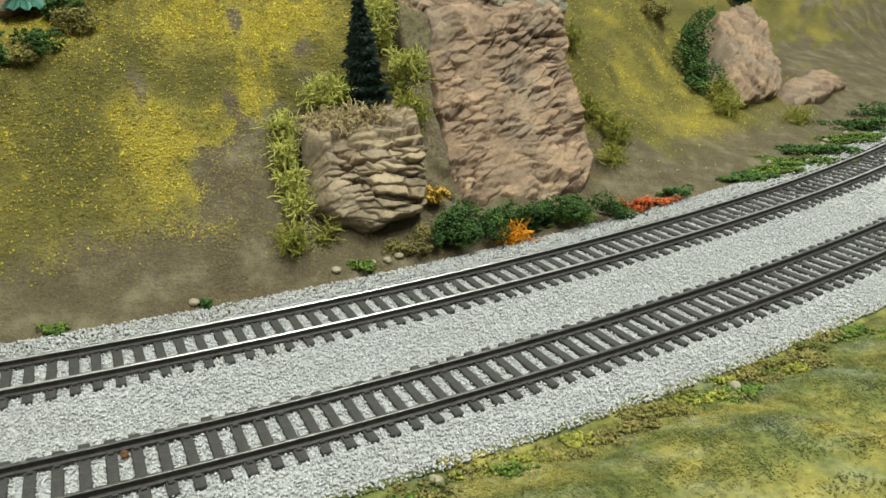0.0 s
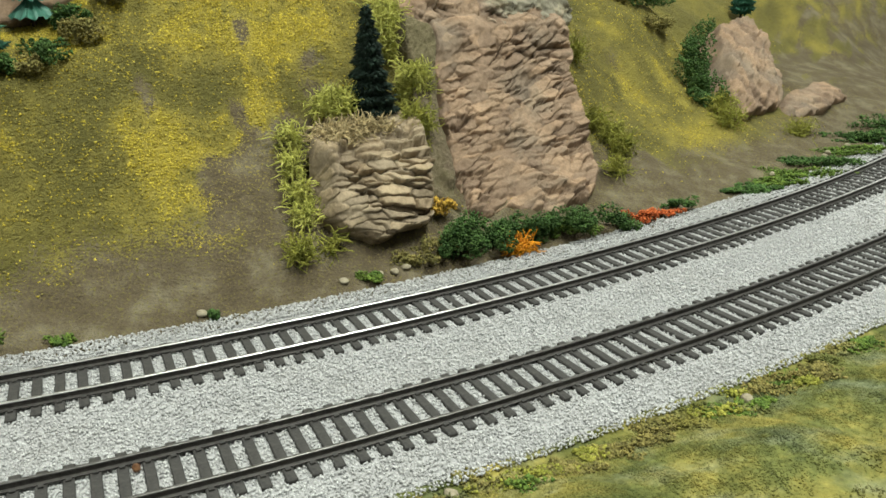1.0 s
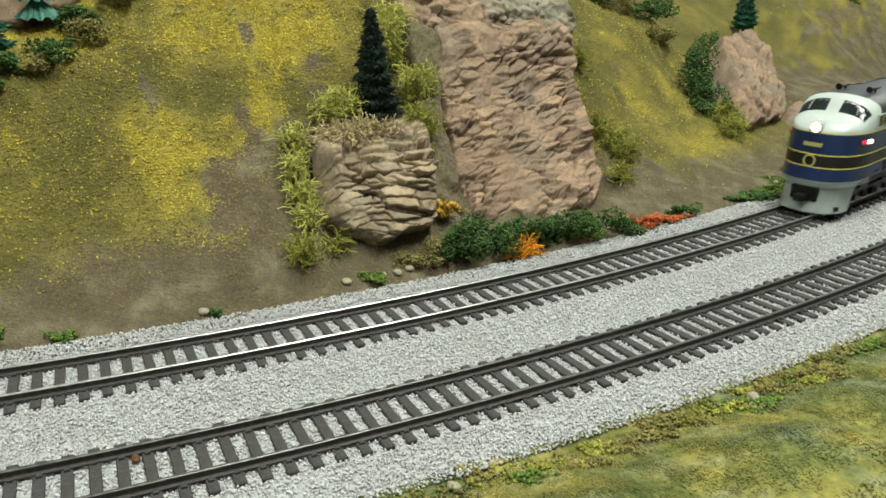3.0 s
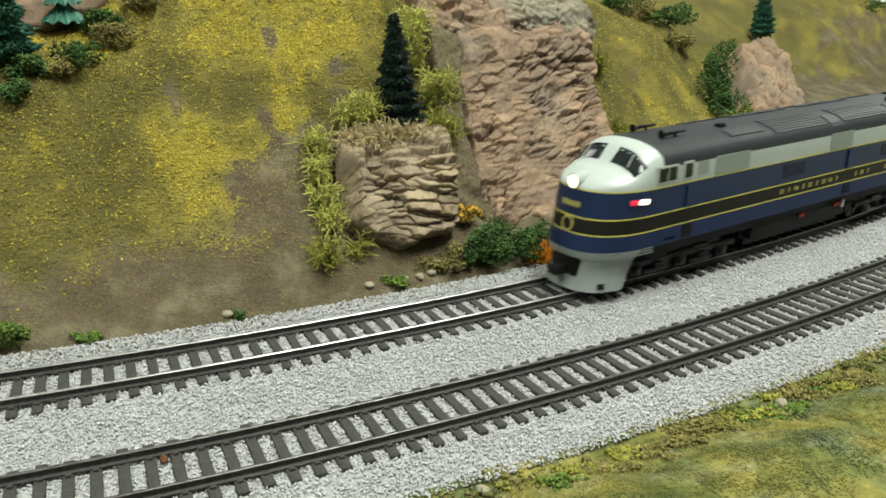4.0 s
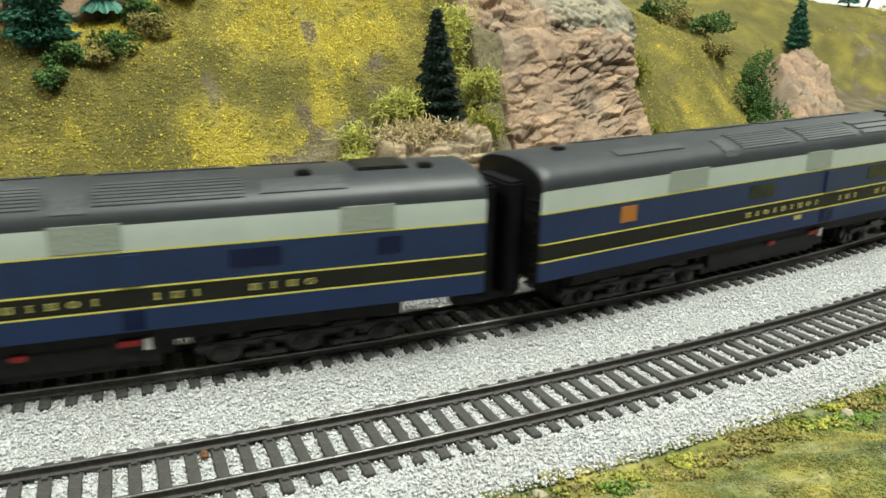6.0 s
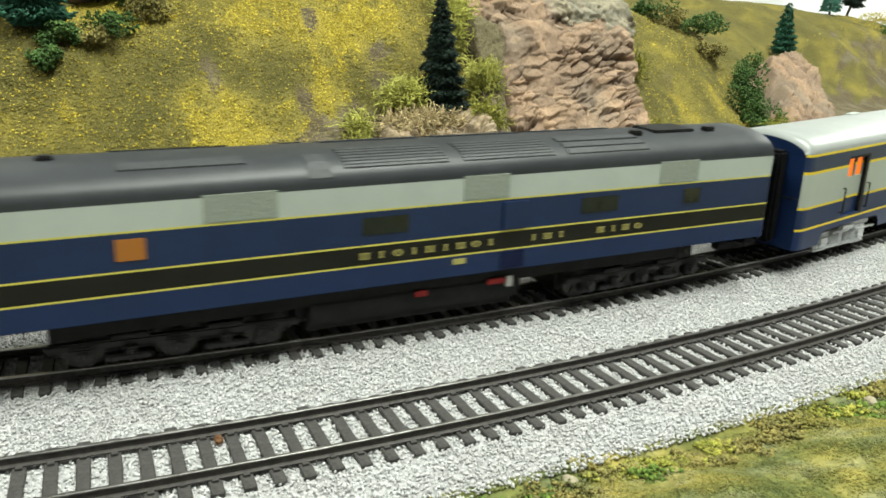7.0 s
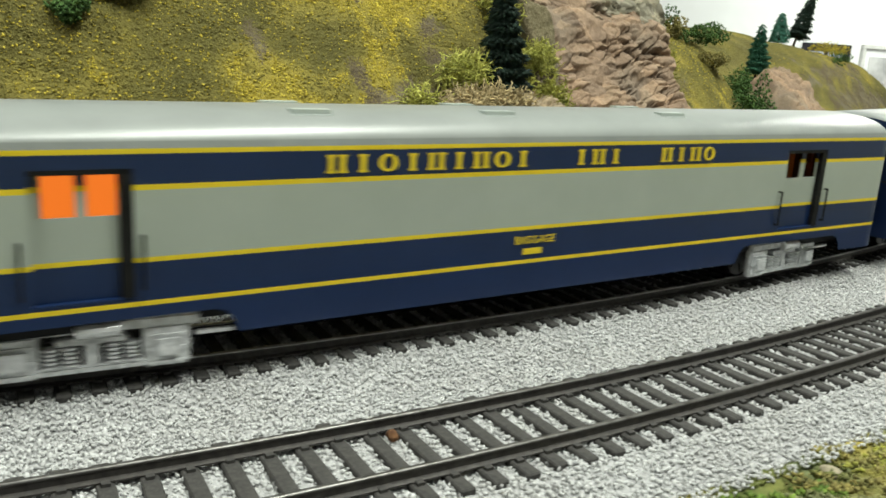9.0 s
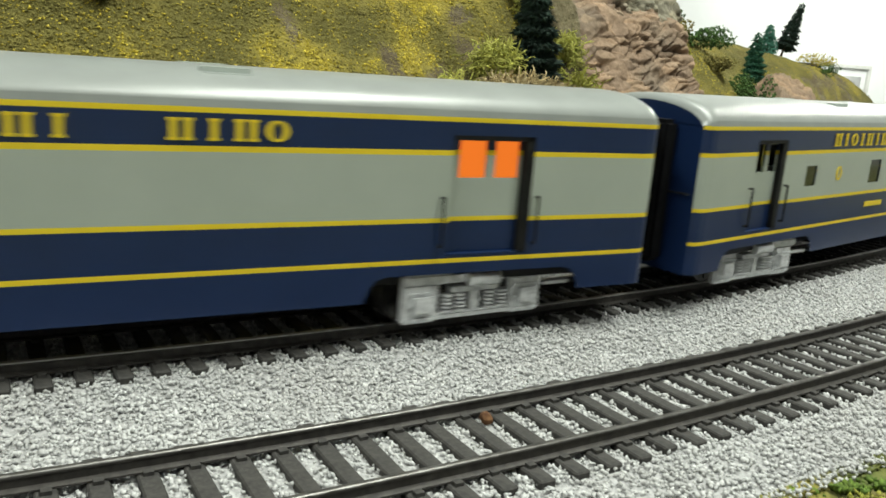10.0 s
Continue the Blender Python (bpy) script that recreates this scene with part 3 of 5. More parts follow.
def rock_face(name, th0, th1, spine, depth, mat, label, seed=0, cell=(150, 420), tilt=0.0, crack=0.0022, nu=110, nv=110, edge=0.10, rough=0.002, shear=0.0, flare=0.0, calm=0.0):
    """A casting whose rim is sunk in the slope. spine: (d, z) up its face from foot to back."""
    V, F, tone = [], [], []
    sd, sz = [p[0] for p in spine], [p[1] for p in spine]
    ln = [0.0]
    for (a, b), (c, e) in zip(spine, spine[1:]):
        ln.append(ln[-1] + math.hypot(c - a, e - b))
    total = ln[-1]
    width = radians(th1 - th0) * (R_IN - sd[0])
    off = Vector((seed * 3.7, seed * 1.3, seed))
    for j in range(nv + 1):
        v = j / nv
        d0, z0 = np.interp(v * total, ln, sd), np.interp(v * total, ln, sz)
        d1, z1 = np.interp(min(total, v * total + 0.006), ln, sd), np.interp(min(total, v * total + 0.006), ln, sz)
        d2, z2 = np.interp(max(0, v * total - 0.006), ln, sd), np.interp(max(0, v * total - 0.006), ln, sz)
        tx, tz = d1 - d2, z1 - z2
        q = math.hypot(tx, tz) or 1
        nd, nz = -tz / q, tx / q
        for i in range(nu + 1):
            u = i / nu
            th = th0 + (th1 - th0) * u + (shear + flare * u) * v
            s = Vector((u * width, v * total, 0))
            wob = noise.noise(s * 42 + off) * 0.8 + noise.noise(s * 160 + off) * 0.08
            a, b, r = min(u, 1 - u), min(v * 1.1, (1 - v) * 1.3), 0.26
            m = r - math.hypot(r - a, r - b) if a < r and b < r else min(a, b)
            rim = m / edge + wob + 0.5 * noise.noise(s * 95 - off)
            k = max(0.0, min(1.0, rim))
            k = k * k * (3 - 2 * k)
            side = 1 - k
            if min(u, 1 - u) < min(v, 1 - v):
                s.x += 0.010 * side * (1 if u > 0.5 else -1)
            else:
                s.y += 0.010 * side * (1 if v > 0.5 else -1)
            warp = noise.noise(s * 30 + off) * 0.004
            w = Vector((s.x * cell[0] + s.y * tilt * cell[1] * 0.3, (s.y + warp) * cell[1] + s.x * tilt * 200, 0)) + off
            w += Vector((noise.noise(s * 240 + off) * 0.22, noise.noise(s * 260 - off) * 0.14, 0))
            live = max(0.12, min(1.0, 0.62 + 1.5 * noise.noise(s * 55 - off) - calm * max(0, 1 - u * 2.0) * max(0, min(1, v * 2.6 - 0.9))))
            dist, pts = noise.voronoi(w)
            gap = min(1.0, (dist[1] - dist[0]) / 0.13)
            wl = Vector((w.x * 0.42, w.y * 0.36, 0)) + off
            dl, pl = noise.voronoi(wl)
            hl = noise.cell(pl[0] * 4.13)
            gl = min(1.0, (dl[1] - dl[0]) / 0.09)
            h = noise.cell(pts[0] * 7.31) * 0.5 + 0.5
            h2, h3 = noise.cell(pts[0] * 3.17 + Vector((9, 2, 4))), noise.cell(pts[0] * 5.77 + Vector((1, 8, 3)))
            slope = (w.x - pts[0].x) * h2 * 0.5 - (w.y - pts[0].y) * (h3 * 0.7 + 1.0)
            tone.append(h)
            bump = live * crack * (0.7 * (gap - 1) + 0.75 * (h - 0.5) + 0.75 * slope) + crack * live * (0.9 * (gl - 1) + 0.75 * hl) + 0.3 * rough * noise.noise(s * 420 + off) + rough * noise.noise(s * 120 + off) + rough * 1.6 * noise.noise(s * 35 + off)
            o = -0.008 + k * (0.008 + depth) + (0.35 + 0.65 * k) * bump
            V.append(tuple(spot(th, d0 + nd * o, z0 + nz * o)))
    n = nu + 1
    for j in range(nv):
        for i in range(nu):
            a = j * n + i
            F += [(a, a + 1, a + n + 1), (a, a + n + 1, a + n)]
    ob = raw_mesh(name, V, F, mat)
    at = ob.data.attributes.new("tone", "FLOAT", "POINT")
    at.data.foreach_set("value", tone)
    return tagged(ob, label, "rock", "rock castings in the hillside")


def build_rocks():
    tan = rock_mat("layered_tan_rock", (0.172, 0.132, 0.088), (0.33, 0.268, 0.185), (0.36, 0.275, 0.16))
    pink = rock_mat("pinkish_rock", (0.165, 0.112, 0.076), (0.290, 0.208, 0.145), (0.185, 0.150, 0.115), 26)
    grey = rock_mat("grey_green_rock", (0.16, 0.15, 0.115), (0.27, 0.25, 0.19), (0.30, 0.20, 0.15))
    rock_face("rock_ledge", 23.3, 25.95, [(0.047, 0.004), (0.054, 0.020), (0.063, 0.0330), (0.072, 0.0370), (0.098, 0.0405)], 0.007, tan, "layered tan plaster rock ledge under the fir", 1, (82, 270), 0.10, 0.0034, 200, 230, 0.12, 0.0014, 0.5)
    rock_face("rock_cliff", 26.25, 30.45, [(0.048, -0.002), (0.080, 0.020), (0.104, 0.045), (0.120, 0.070), (0.140, 0.082)], 0.008, pink, "broad pinkish plaster cliff with broken layers", 2, (88, 215), -0.10, 0.0027, 240, 260, 0.06, 0.0022, 1.35, 0.35, 1.1)
    rock_face("rock_outcrop", 26.6, 29.4, [(0.122, 0.068), (0.130, 0.085), (0.145, 0.100), (0.165, 0.104)], 0.005, pink, "small pink rock above the cliff", 3, (130, 260), 0.2, 0.0022, 110, 90)
    rock_face("rock_outcrop", 28.7, 32.4, [(0.124, 0.066), (0.132, 0.085), (0.147, 0.100), (0.165, 0.104)], 0.007, grey, "grey green rock above the cliff", 4, (130, 280), 0.2, 0.0024, 120, 90)
    rock_face("rock_slab", 36.5, 40.2, [(0.082, 0.004), (0.095, 0.017), (0.112, 0.030), (0.135, 0.046), (0.155, 0.052)], 0.009, pink, "pale tan rock slab in the valley below a small tree", 5, (90, 130), 0.5, 0.0030, 130, 130, 0.12, 0.003, 4.8)
    rock_face("rock_tail", 40.2, 45.6, [(0.072, 0.003), (0.080, 0.009), (0.094, 0.013)], 0.006, pink, "low spur of pale rock at the foot of the slab", 6, (90, 160), 0.5, 0.0020, 90, 40, 0.2)
    rock_face("rock_ridge", 13.0, 20.6, [(0.150, 0.080), (0.158, 0.096), (0.172, 0.112), (0.19, 0.115)], 0.004, pink, "pink rock ridge behind the plateau trees", 7, (60, 140), 0.1, 0.002, 80, 30)
    # dark earth chute between ledge and cliff
    earth = speckled("earth_chute", (0.065, 0.047, 0.031), (0.165, 0.125, 0.088), 650, 0.95, bump=0.9, dist=0.0012, big=0.35, big_c=(0.12, 0.12, 0.04), big_scale=25)
    rock_face("earth_bank", 25.55, 26.55, [(0.050, 0.002), (0.075, 0.020), (0.100, 0.046), (0.118, 0.074), (0.135, 0.084)], 0.0075, earth, "narrow brown gritty earth bank beside the cliff", 8, (300, 300), 0, 0.0006, 40, 130, 0.22, 0.0008, 1.35)


build_rocks()


def build_plants():
    B = "lime green lichen hanging on the slope"
    for i, (th, d, s, n, m, lift) in enumerate([
        (23.45, 0.084, (0.006, 0.006, 0.008), 60, M_LICHEN, 0.001), (23.3, 0.074, (0.006, 0.006, 0.008), 60, M_LICHEN, 0.001), (23.25, 0.064, (0.005, 0.006, 0.008), 60, M_LICHEN, 0.001),
        (23.2, 0.055, (0.005, 0.005, 0.007), 55, M_LICHEN, 0.001), (22.9, 0.042, (0.007, 0.006, 0.007), 60, M_LICHEN_D, 0.001), (23.55, 0.046, (0.003, 0.004, 0.005), 24, M_LICHEN_D, 0.001),
        (24.5, 0.088, (0.013, 0.008, 0.008), 240, M_LICHEN, 0.008), (26.1, 0.080, (0.008, 0.008, 0.014), 240, M_LICHEN_D, 0.004), (26.65, 0.100, (0.009, 0.006, 0.015), 300, M_LICHEN, 0.006),
        (26.25, 0.112, (0.006, 0.005, 0.018), 180, M_LICHEN, 0.004), (26.5, 0.122, (0.010, 0.006, 0.012), 120, M_LICHEN, 0.004), (25.5, 0.080, (0.008, 0.004, 0.003), 50, M_LICHEN, 0.0035),
        (31.8, 0.092, (0.007, 0.006, 0.009), 70, M_LICHEN_D, 0.001), (31.9, 0.082, (0.008, 0.006, 0.009), 80, M_LICHEN_D, 0.001), (31.8, 0.072, (0.010, 0.006, 0.009), 100, M_LICHEN_D, 0.001), (31.1, 0.062, (0.006, 0.005, 0.006), 50, M_LICHEN_D, 0.0),
        (32.3, 0.135, (0.007, 0.006, 0.010), 90, M_LICHEN_D, 0.001), (32.6, 0.125, (0.006, 0.006, 0.009), 60, M_LICHEN_D, 0.001), (36.9, 0.080, (0.012, 0.010, 0.010), 90, M_LICHEN_D, 0.001), (37.4, 0.092, (0.012, 0.010, 0.010), 90, M_LICHEN_D, 0.001),
        (39.4, 0.062, (0.014, 0.010, 0.007), 70, M_LICHEN_D, 0.0)]):
        lichen_bush(th, d, s, n, m, B if m is M_LICHEN else "olive lichen clinging to the slope", seed=i, lift=lift)
    straw = speckled("straw_flock", (0.33, 0.26, 0.13), (0.50, 0.40, 0.22), 250, 0.9, island=0.35)
    for i, (th, d, s, n) in enumerate([(24.05, 0.073, (0.008, 0.007, 0.003), 120), (24.4, 0.075, (0.011, 0.008, 0.003), 170), (24.8, 0.078, (0.012, 0.008, 0.003), 150), (25.25, 0.079, (0.010, 0.007, 0.002), 80)]):
        lichen_bush(th, d, s, n, straw, "dry straw coloured fibre on the rock ledge", "moss", 0.0415 - ground_height(th, d), seed=60 + i)
    foam_bush(25.95, 0.054, (0.007, 0.006, 0.007), 500, speckled("gold_flock", (0.36, 0.21, 0.03), (0.52, 0.33, 0.05), 250, 0.9, island=0.3), "gold flock at the foot of the earth bank", 0.002, 77)
    lichen_bush(27.15, 0.0315, (0.007, 0.004, 0.004), 75, M_ORANGE, "bright orange lichen clump beside the ballast", seed=40)
    for i, (th, d, s, n, m, lab) in enumerate([
        (25.75, 0.036, (0.013, 0.009, 0.014), 1700, M_BUSH, "dark green bush at the foot of the cliff"), (26.3, 0.036, (0.016, 0.010, 0.017), 2000, M_BUSH, "dark green bush at the foot of the cliff"),
        (27.0, 0.037, (0.014, 0.009, 0.013), 1500, M_BUSH, "dark green bush at the foot of the cliff"), (27.8, 0.035, (0.018, 0.008, 0.011), 1500, M_BUSH, "low green bush at the foot of the cliff"),
        (28.6, 0.034, (0.018, 0.008, 0.012), 1500, M_BUSH, "low green bush at the foot of the cliff"), (29.3, 0.032, (0.015, 0.007, 0.009), 1200, M_BUSH, "low green bush at the foot of the cliff"), (28.2, 0.034, (0.012, 0.007, 0.007), 700, M_BUSH_L, "light green low bush beside the ballast"),
        (30.35, 0.031, (0.011, 0.006, 0.006), 700, M_RED, "rust red flock clump beside the ballast"), (31.0, 0.031, (0.010, 0.005, 0.003), 400, M_RED, "thin rust red flock beside the ballast"), (31.6, 0.032, (0.009, 0.005, 0.005), 500, M_BUSH, "small green tuft beside the ballast"),
        (23.95, 0.033, (0.008, 0.005, 0.003), 400, M_BUSH_L, "thin green tuft beside the ballast"), (21.2, 0.030, (0.004, 0.003, 0.003), 260, M_BUSH, "tiny green weed beside the ballast"),
        (24.9, 0.036, (0.012, 0.006, 0.006), 420, M_BUSH_T, "sparse tan tuft under the ledge"), (25.4, 0.038, (0.008, 0.006, 0.008), 420, M_BUSH_T, "sparse tan tuft under the ledge"),
        (34.1, 0.0295, (0.018, 0.006, 0.004), 900, M_BUSH, "green bush at the foot of the hill"), (35.0, 0.0290, (0.026, 0.006, 0.004), 900, M_BUSH_L, "light green bush at the foot of the hill"), (36.1, 0.0295, (0.032, 0.007, 0.005), 1000, M_BUSH_L, "light green bush at the foot of the hill"),
        (37.6, 0.030, (0.032, 0.008, 0.005), 1000, M_BUSH, "green bush at the foot of the hill"), (39.3, 0.031, (0.034, 0.009, 0.006), 1000, M_BUSH_L, "light green bush at the foot of the hill"), (41.2, 0.033, (0.034, 0.010, 0.008), 1200, M_BUSH, "green bush at the foot of the hill"), (43.5, 0.034, (0.036, 0.010, 0.009), 900, M_BUSH, "green bush at the foot of the hill"),
        (17.75, 0.033, (0.013, 0.010, 0.009), 1300, M_BUSH_L, "round green bush beside the ballast"), (17.2, 0.032, (0.010, 0.008, 0.008), 800, M_BUSH_T, "olive tuft beside the ballast"), (18.9, 0.031, (0.006, 0.004, 0.003), 300, M_BUSH_L, "small tuft beside the ballast"),
        (25.7, 0.086, (0.007, 0.006, 0.006), 700, M_BUSH, "small green tuft on the rock ledge"), (25.2, 0.086, (0.010, 0.006, 0.004), 500, M_BUSH_L, "moss on the rock ledge"), (24.9, 0.084, (0.008, 0.006, 0.012), 500, M_LICHEN_D, "moss on the rock ledge"),
        (18.2, 0.106, (0.008, 0.007, 0.007), 800, M_BUSH, "round green bush alone on the slope"), (19.3, 0.119, (0.011, 0.009, 0.011), 1200, M_BUSH, "green bush on the plateau edge"), (18.8, 0.113, (0.010, 0.008, 0.009), 900, M_BUSH_T, "dry tan bush on the plateau edge"), (18.45, 0.114, (0.009, 0.008, 0.009), 800, M_BUSH, "dark bush on the plateau edge"),
        (20.0, 0.131, (0.010, 0.008, 0.010), 1000, M_BUSH_T, "dry tan bush on the plateau edge"), (19.8, 0.138, (0.010, 0.008, 0.010), 1000, M_BUSH, "green bush on the plateau edge"), (20.8, 0.142, (0.011, 0.008, 0.009), 900, M_BUSH_T, "dry tan bush on the plateau edge"),
        (37.3, 0.100, (0.011, 0.010, 0.014), 700, M_BUSH, "dark green bush in the valley"), (37.8, 0.112, (0.012, 0.010, 0.020), 900, M_BUSH, "dark green bush in the valley"), (38.5, 0.124, (0.013, 0.011, 0.024), 1000, M_BUSH, "dark green bush in the valley"), (39.6, 0.138, (0.014, 0.012, 0.024), 1000, M_BUSH, "dark green bush in the valley"), (41.2, 0.152, (0.016, 0.014, 0.026), 1000, M_BUSH, "dark green bush in the valley"), (43.6, 0.172, (0.020, 0.016, 0.026), 900, M_BUSH, "dark green bush in the valley"),
        (39.0, 0.170, (0.022, 0.014, 0.018), 900, M_BUSH, "green bush on the hill crest"), (38.6, 0.160, (0.014, 0.010, 0.012), 500, M_BUSH_T, "tan bush on the hill crest"), (38.4, 0.185, (0.022, 0.014, 0.016), 800, M_BUSH_T, "tan bush on the hill crest"), (37.6, 0.195, (0.022, 0.014, 0.016), 800, M_BUSH, "green bush on the hill crest"),
        (62.5, 0.132, (0.03, 0.02, 0.016), 600, M_TURF_Y, "bright yellow bush on the far hill"), (61.0, 0.120, (0.02, 0.02, 0.016), 500, M_BUSH, "dark bush on the far hill")]):
        foam_bush(th, d, s, n, m, lab, seed=50 + i, grain=(0.0003, 0.0008) if th < 33 else (0.0005, 0.0010))
    rng = random.Random(5)
    # low growth along the near edge of the ballast
    for i in range(46):
        th = 20.3 + i * 0.20 + rng.uniform(-0.1, 0.1)
        foam_bush(th, -0.0868 - rng.uniform(0, 0.009), (rng.uniform(0.005, 0.015), rng.uniform(0.003, 0.007), rng.uniform(0.0008, 0.0022)), rng.randint(120, 320), rng.choice((M_BUSH_L, M_LICHEN_D, M_BUSH_T, M_FORE)), "low green growth along the ballast edge", seed=200 + i, group="growth along the ballast edge")
    conifer(spot(25.33, 0.088, 0.0415), 0.050, 0.0115, M_FIR, "dark green bottlebrush fir on the rock ledge", 3, 5200, (-2, 0))
    conifer(spot(18.0, 0.121, 0.0715), 0.062, 0.0145, M_SPRUCE, "bushy dark green spruce on the plateau edge", 4, 5200, (0, 0), 0.1)
    conifer(Vector((0.297, 0.697, 0.044)), 0.048, 0.0125, M_SPRUCE, "small blue green spruce above the rock slab", 5, 1800, (0, 0), 0.3, 0.16, 0.0032)
    conifer(Vector((0.483, 0.946, 0.078)), 0.068, 0.015, M_FIR, "leaning dark conifer on the far hill", 6, 1500, (16, 0), 0.3, 0.18, 0.004)
    conifer(Vector((0.452, 0.925, 0.080)), 0.036, 0.013, M_TEAL, "pale green conifer on the far hill", 7, 700, (0, 0), 0.2, 0.1, 0.004)
    tiered_tree(spot(19.15, 0.1445, 0.0845), 0.030, 0.0085, "teal plastic conifer with fringed tiers")
    broad_tree(spot(17.4, 0.131, 0.077), 0.045, "thin broadleaf tree with a bare brown trunk", 9)
    # pebbles along the hill foot
    for i, (th, d) in enumerate([(23.5, 0.033), (24.2, 0.034), (24.5, 0.034), (24.75, 0.035), (25.3, 0.035), (30.05, 0.033), (21.05, 0.031), (35.6, 0.036), (38.2, 0.034), (38.6, 0.036), (39.0, 0.037), (39.9, 0.036), (22.62, -0.0885), (26.75, -0.0915)]):
        bm = bmesh.new()
        bmesh.ops.create_icosphere(bm, subdivisions=2, radius=0.0016)
        for v in bm.verts:
            v.co = Vector((v.co.x * 1.2, v.co.y, v.co.z * 0.75)) * (1 + 0.25 * noise.noise(v.co * 600 + Vector((i, 0, 0))))
        ob = part("pebble", bm, M_PEBBLE, None, "pale tan pebble beside the ballast")
        tagged(ob, category="stone", group="pebbles by the track")
        ob.matrix_basis = Matrix.Translation(spot(th, d, ground_height(th, d) + 0.0008)) @ Matrix.Rotation(i, 4, "Z")
    # rust coloured crumb on a tie
    bm = bmesh.new()
    bmesh.ops.create_icosphere(bm, subdivisions=2, radius=0.0011)
    for v in bm.verts:
        v.co *= 1 + 0.4 * noise.noise(v.co * 900)
    ob = tagged(part("rust_crumb", bm, speckled("rust", (0.07, 0.03, 0.015), (0.14, 0.07, 0.03), 700, 0.9), None), "brown rusty crumb lying between two ties", "debris")
    ob.location = (-0.0679, 0.1688, -0.0022)


build_plants()


# ---- pictures on the far wall ----
def box_bm(lo, hi, bevel=0.0, bm=None):
    bm = bm or bmesh.new()
    r = bmesh.ops.create_cube(bm, size=1, matrix=Matrix.Translation([(p + q) / 2 for p, q in zip(lo, hi)]) @ Matrix.Diagonal((*[q - p for p, q in zip(lo, hi)], 1)))
    if bevel:
        es = {e for v in r["verts"] for e in v.link_edges}
        bmesh.ops.bevel(bm, geom=list(es), offset=bevel, segments=2, affect="EDGES")
    return bm


def framed_picture(x0, x1, z0, z1, frame_mat, label, panes):
    root = tagged(new("framed_picture"), label, "picture", "pictures on the wall")
    y = 4.2
    for lo, hi in (((x0, y - 0.025, z1 - 0.022), (x1, y, z1)), ((x0, y - 0.025, z0), (x1, y, z0 + 0.022)), ((x0, y - 0.025, z0 + 0.022), (x0 + 0.022, y, z1 - 0.022)), ((x1 - 0.022, y - 0.025, z0 + 0.022), (x1, y, z1 - 0.022))):
        part("frame_bar", box_bm(lo, hi, 0.003), frame_mat, root)
    part("mount", box_bm((x0 + 0.02, y - 0.012, z0 + 0.02), (x1 - 0.02, y - 0.002, z1 - 0.02)), panes[0], root)
    nx, nz = panes[1]
    w, h = (x1 - x0 - 0.06) / nx, (z1 - z0 - 0.06) / nz
    for i in range(nx):
        for k in range(nz):
            part("print", box_bm((x0 + 0.03 + i * w + w * 0.12, y - 0.015, z0 + 0.03 + k * h + h * 0.12), (x0 + 0.03 + (i + 1) * w - w * 0.12, y - 0.0125, z0 + 0.03 + (k + 1) * h - h * 0.12)), panes[2], root)


M_FRAME_B = speckled("black_frame", (0.015, 0.014, 0.02), (0.03, 0.03, 0.035), 30, 0.4)
M_FRAME_W = speckled("white_frame", (0.6, 0.6, 0.58), (0.7, 0.7, 0.68), 30, 0.5)
M_PRINT = speckled("faded_print", (0.25, 0.28, 0.36), (0.55, 0.56, 0.60), 12, 0.6)
M_PRINT_G = speckled("grey_print", (0.32, 0.32, 0.33), (0.62, 0.62, 0.62), 9, 0.6)
framed_picture(2.58, 2.86, -0.25, 0.165, M_FRAME_B, "black framed set of small bluish photographs on the white wall", (M_FRAME_B, (2, 4), M_PRINT))
framed_picture(2.93, 3.18, -0.16, 0.175, M_FRAME_W, "white framed grey print on the white wall", (M_WALL, (1, 1), M_PRINT_G))

# ---- train ----
TRAIN = [(0.0, 1.443), (2.5, 1.050), (4.0, 0.816), (5.0, 0.663), (5.5, 0.588), (7.0, 0.364), (8.0, 0.214), (8.5, 0.1405), (9.0, 0.071), (9.5, 0.004), (10.0, -0.062)]


def train_at(t):
    """Where the leading unit's rear end stands along the curve."""
    return float(np.interp(t, [r[0] for r in TRAIN], [r[1] for r in TRAIN]))


M_GLASS = speckled("dark_window", (0.010, 0.014, 0.014), (0.018, 0.022, 0.022), 200, 0.1, spec=0.4)
M_PATCH = speckled("grille_grey", (0.24, 0.27, 0.235), (0.27, 0.30, 0.26), 900, 0.5, bump=0.5)
M_GRILLE = speckled("roof_grille", (0.030, 0.033, 0.036), (0.048, 0.051, 0.054), 600, 0.5)
M_NAVY_D = speckled("navy_dark_glass", (0.004, 0.007, 0.034), (0.006, 0.010, 0.042), 100, 0.25, spec=0.25)
M_ROOFGREY = speckled("roof_grey_paint", (0.215, 0.230, 0.222), (0.245, 0.262, 0.252), 80, 0.34, spec=0.5)
M_CREAM = speckled("pale_grey_paint", (0.385, 0.43, 0.40), (0.42, 0.465, 0.435), 80, 0.3, spec=0.5)
M_BAND = speckled("black_band_paint", (0.009, 0.009, 0.008), (0.013, 0.013, 0.011), 100, 0.35, spec=0.25)
M_STEEL = speckled("wheel_steel", (0.025, 0.024, 0.023), (0.06, 0.058, 0.055), 400, 0.35, 0.7)
M_TRUCK = speckled("truck_black", (0.004, 0.004, 0.004), (0.008, 0.008, 0.0075), 500, 0.28, spec=0.4)
M_REDP = speckled("red_paint", (0.16, 0.012, 0.012), (0.24, 0.02, 0.018), 300, 0.4)
M_WHITEP = speckled("white_paint", (0.3, 0.3, 0.29), (0.42, 0.42, 0.40), 300, 0.4)
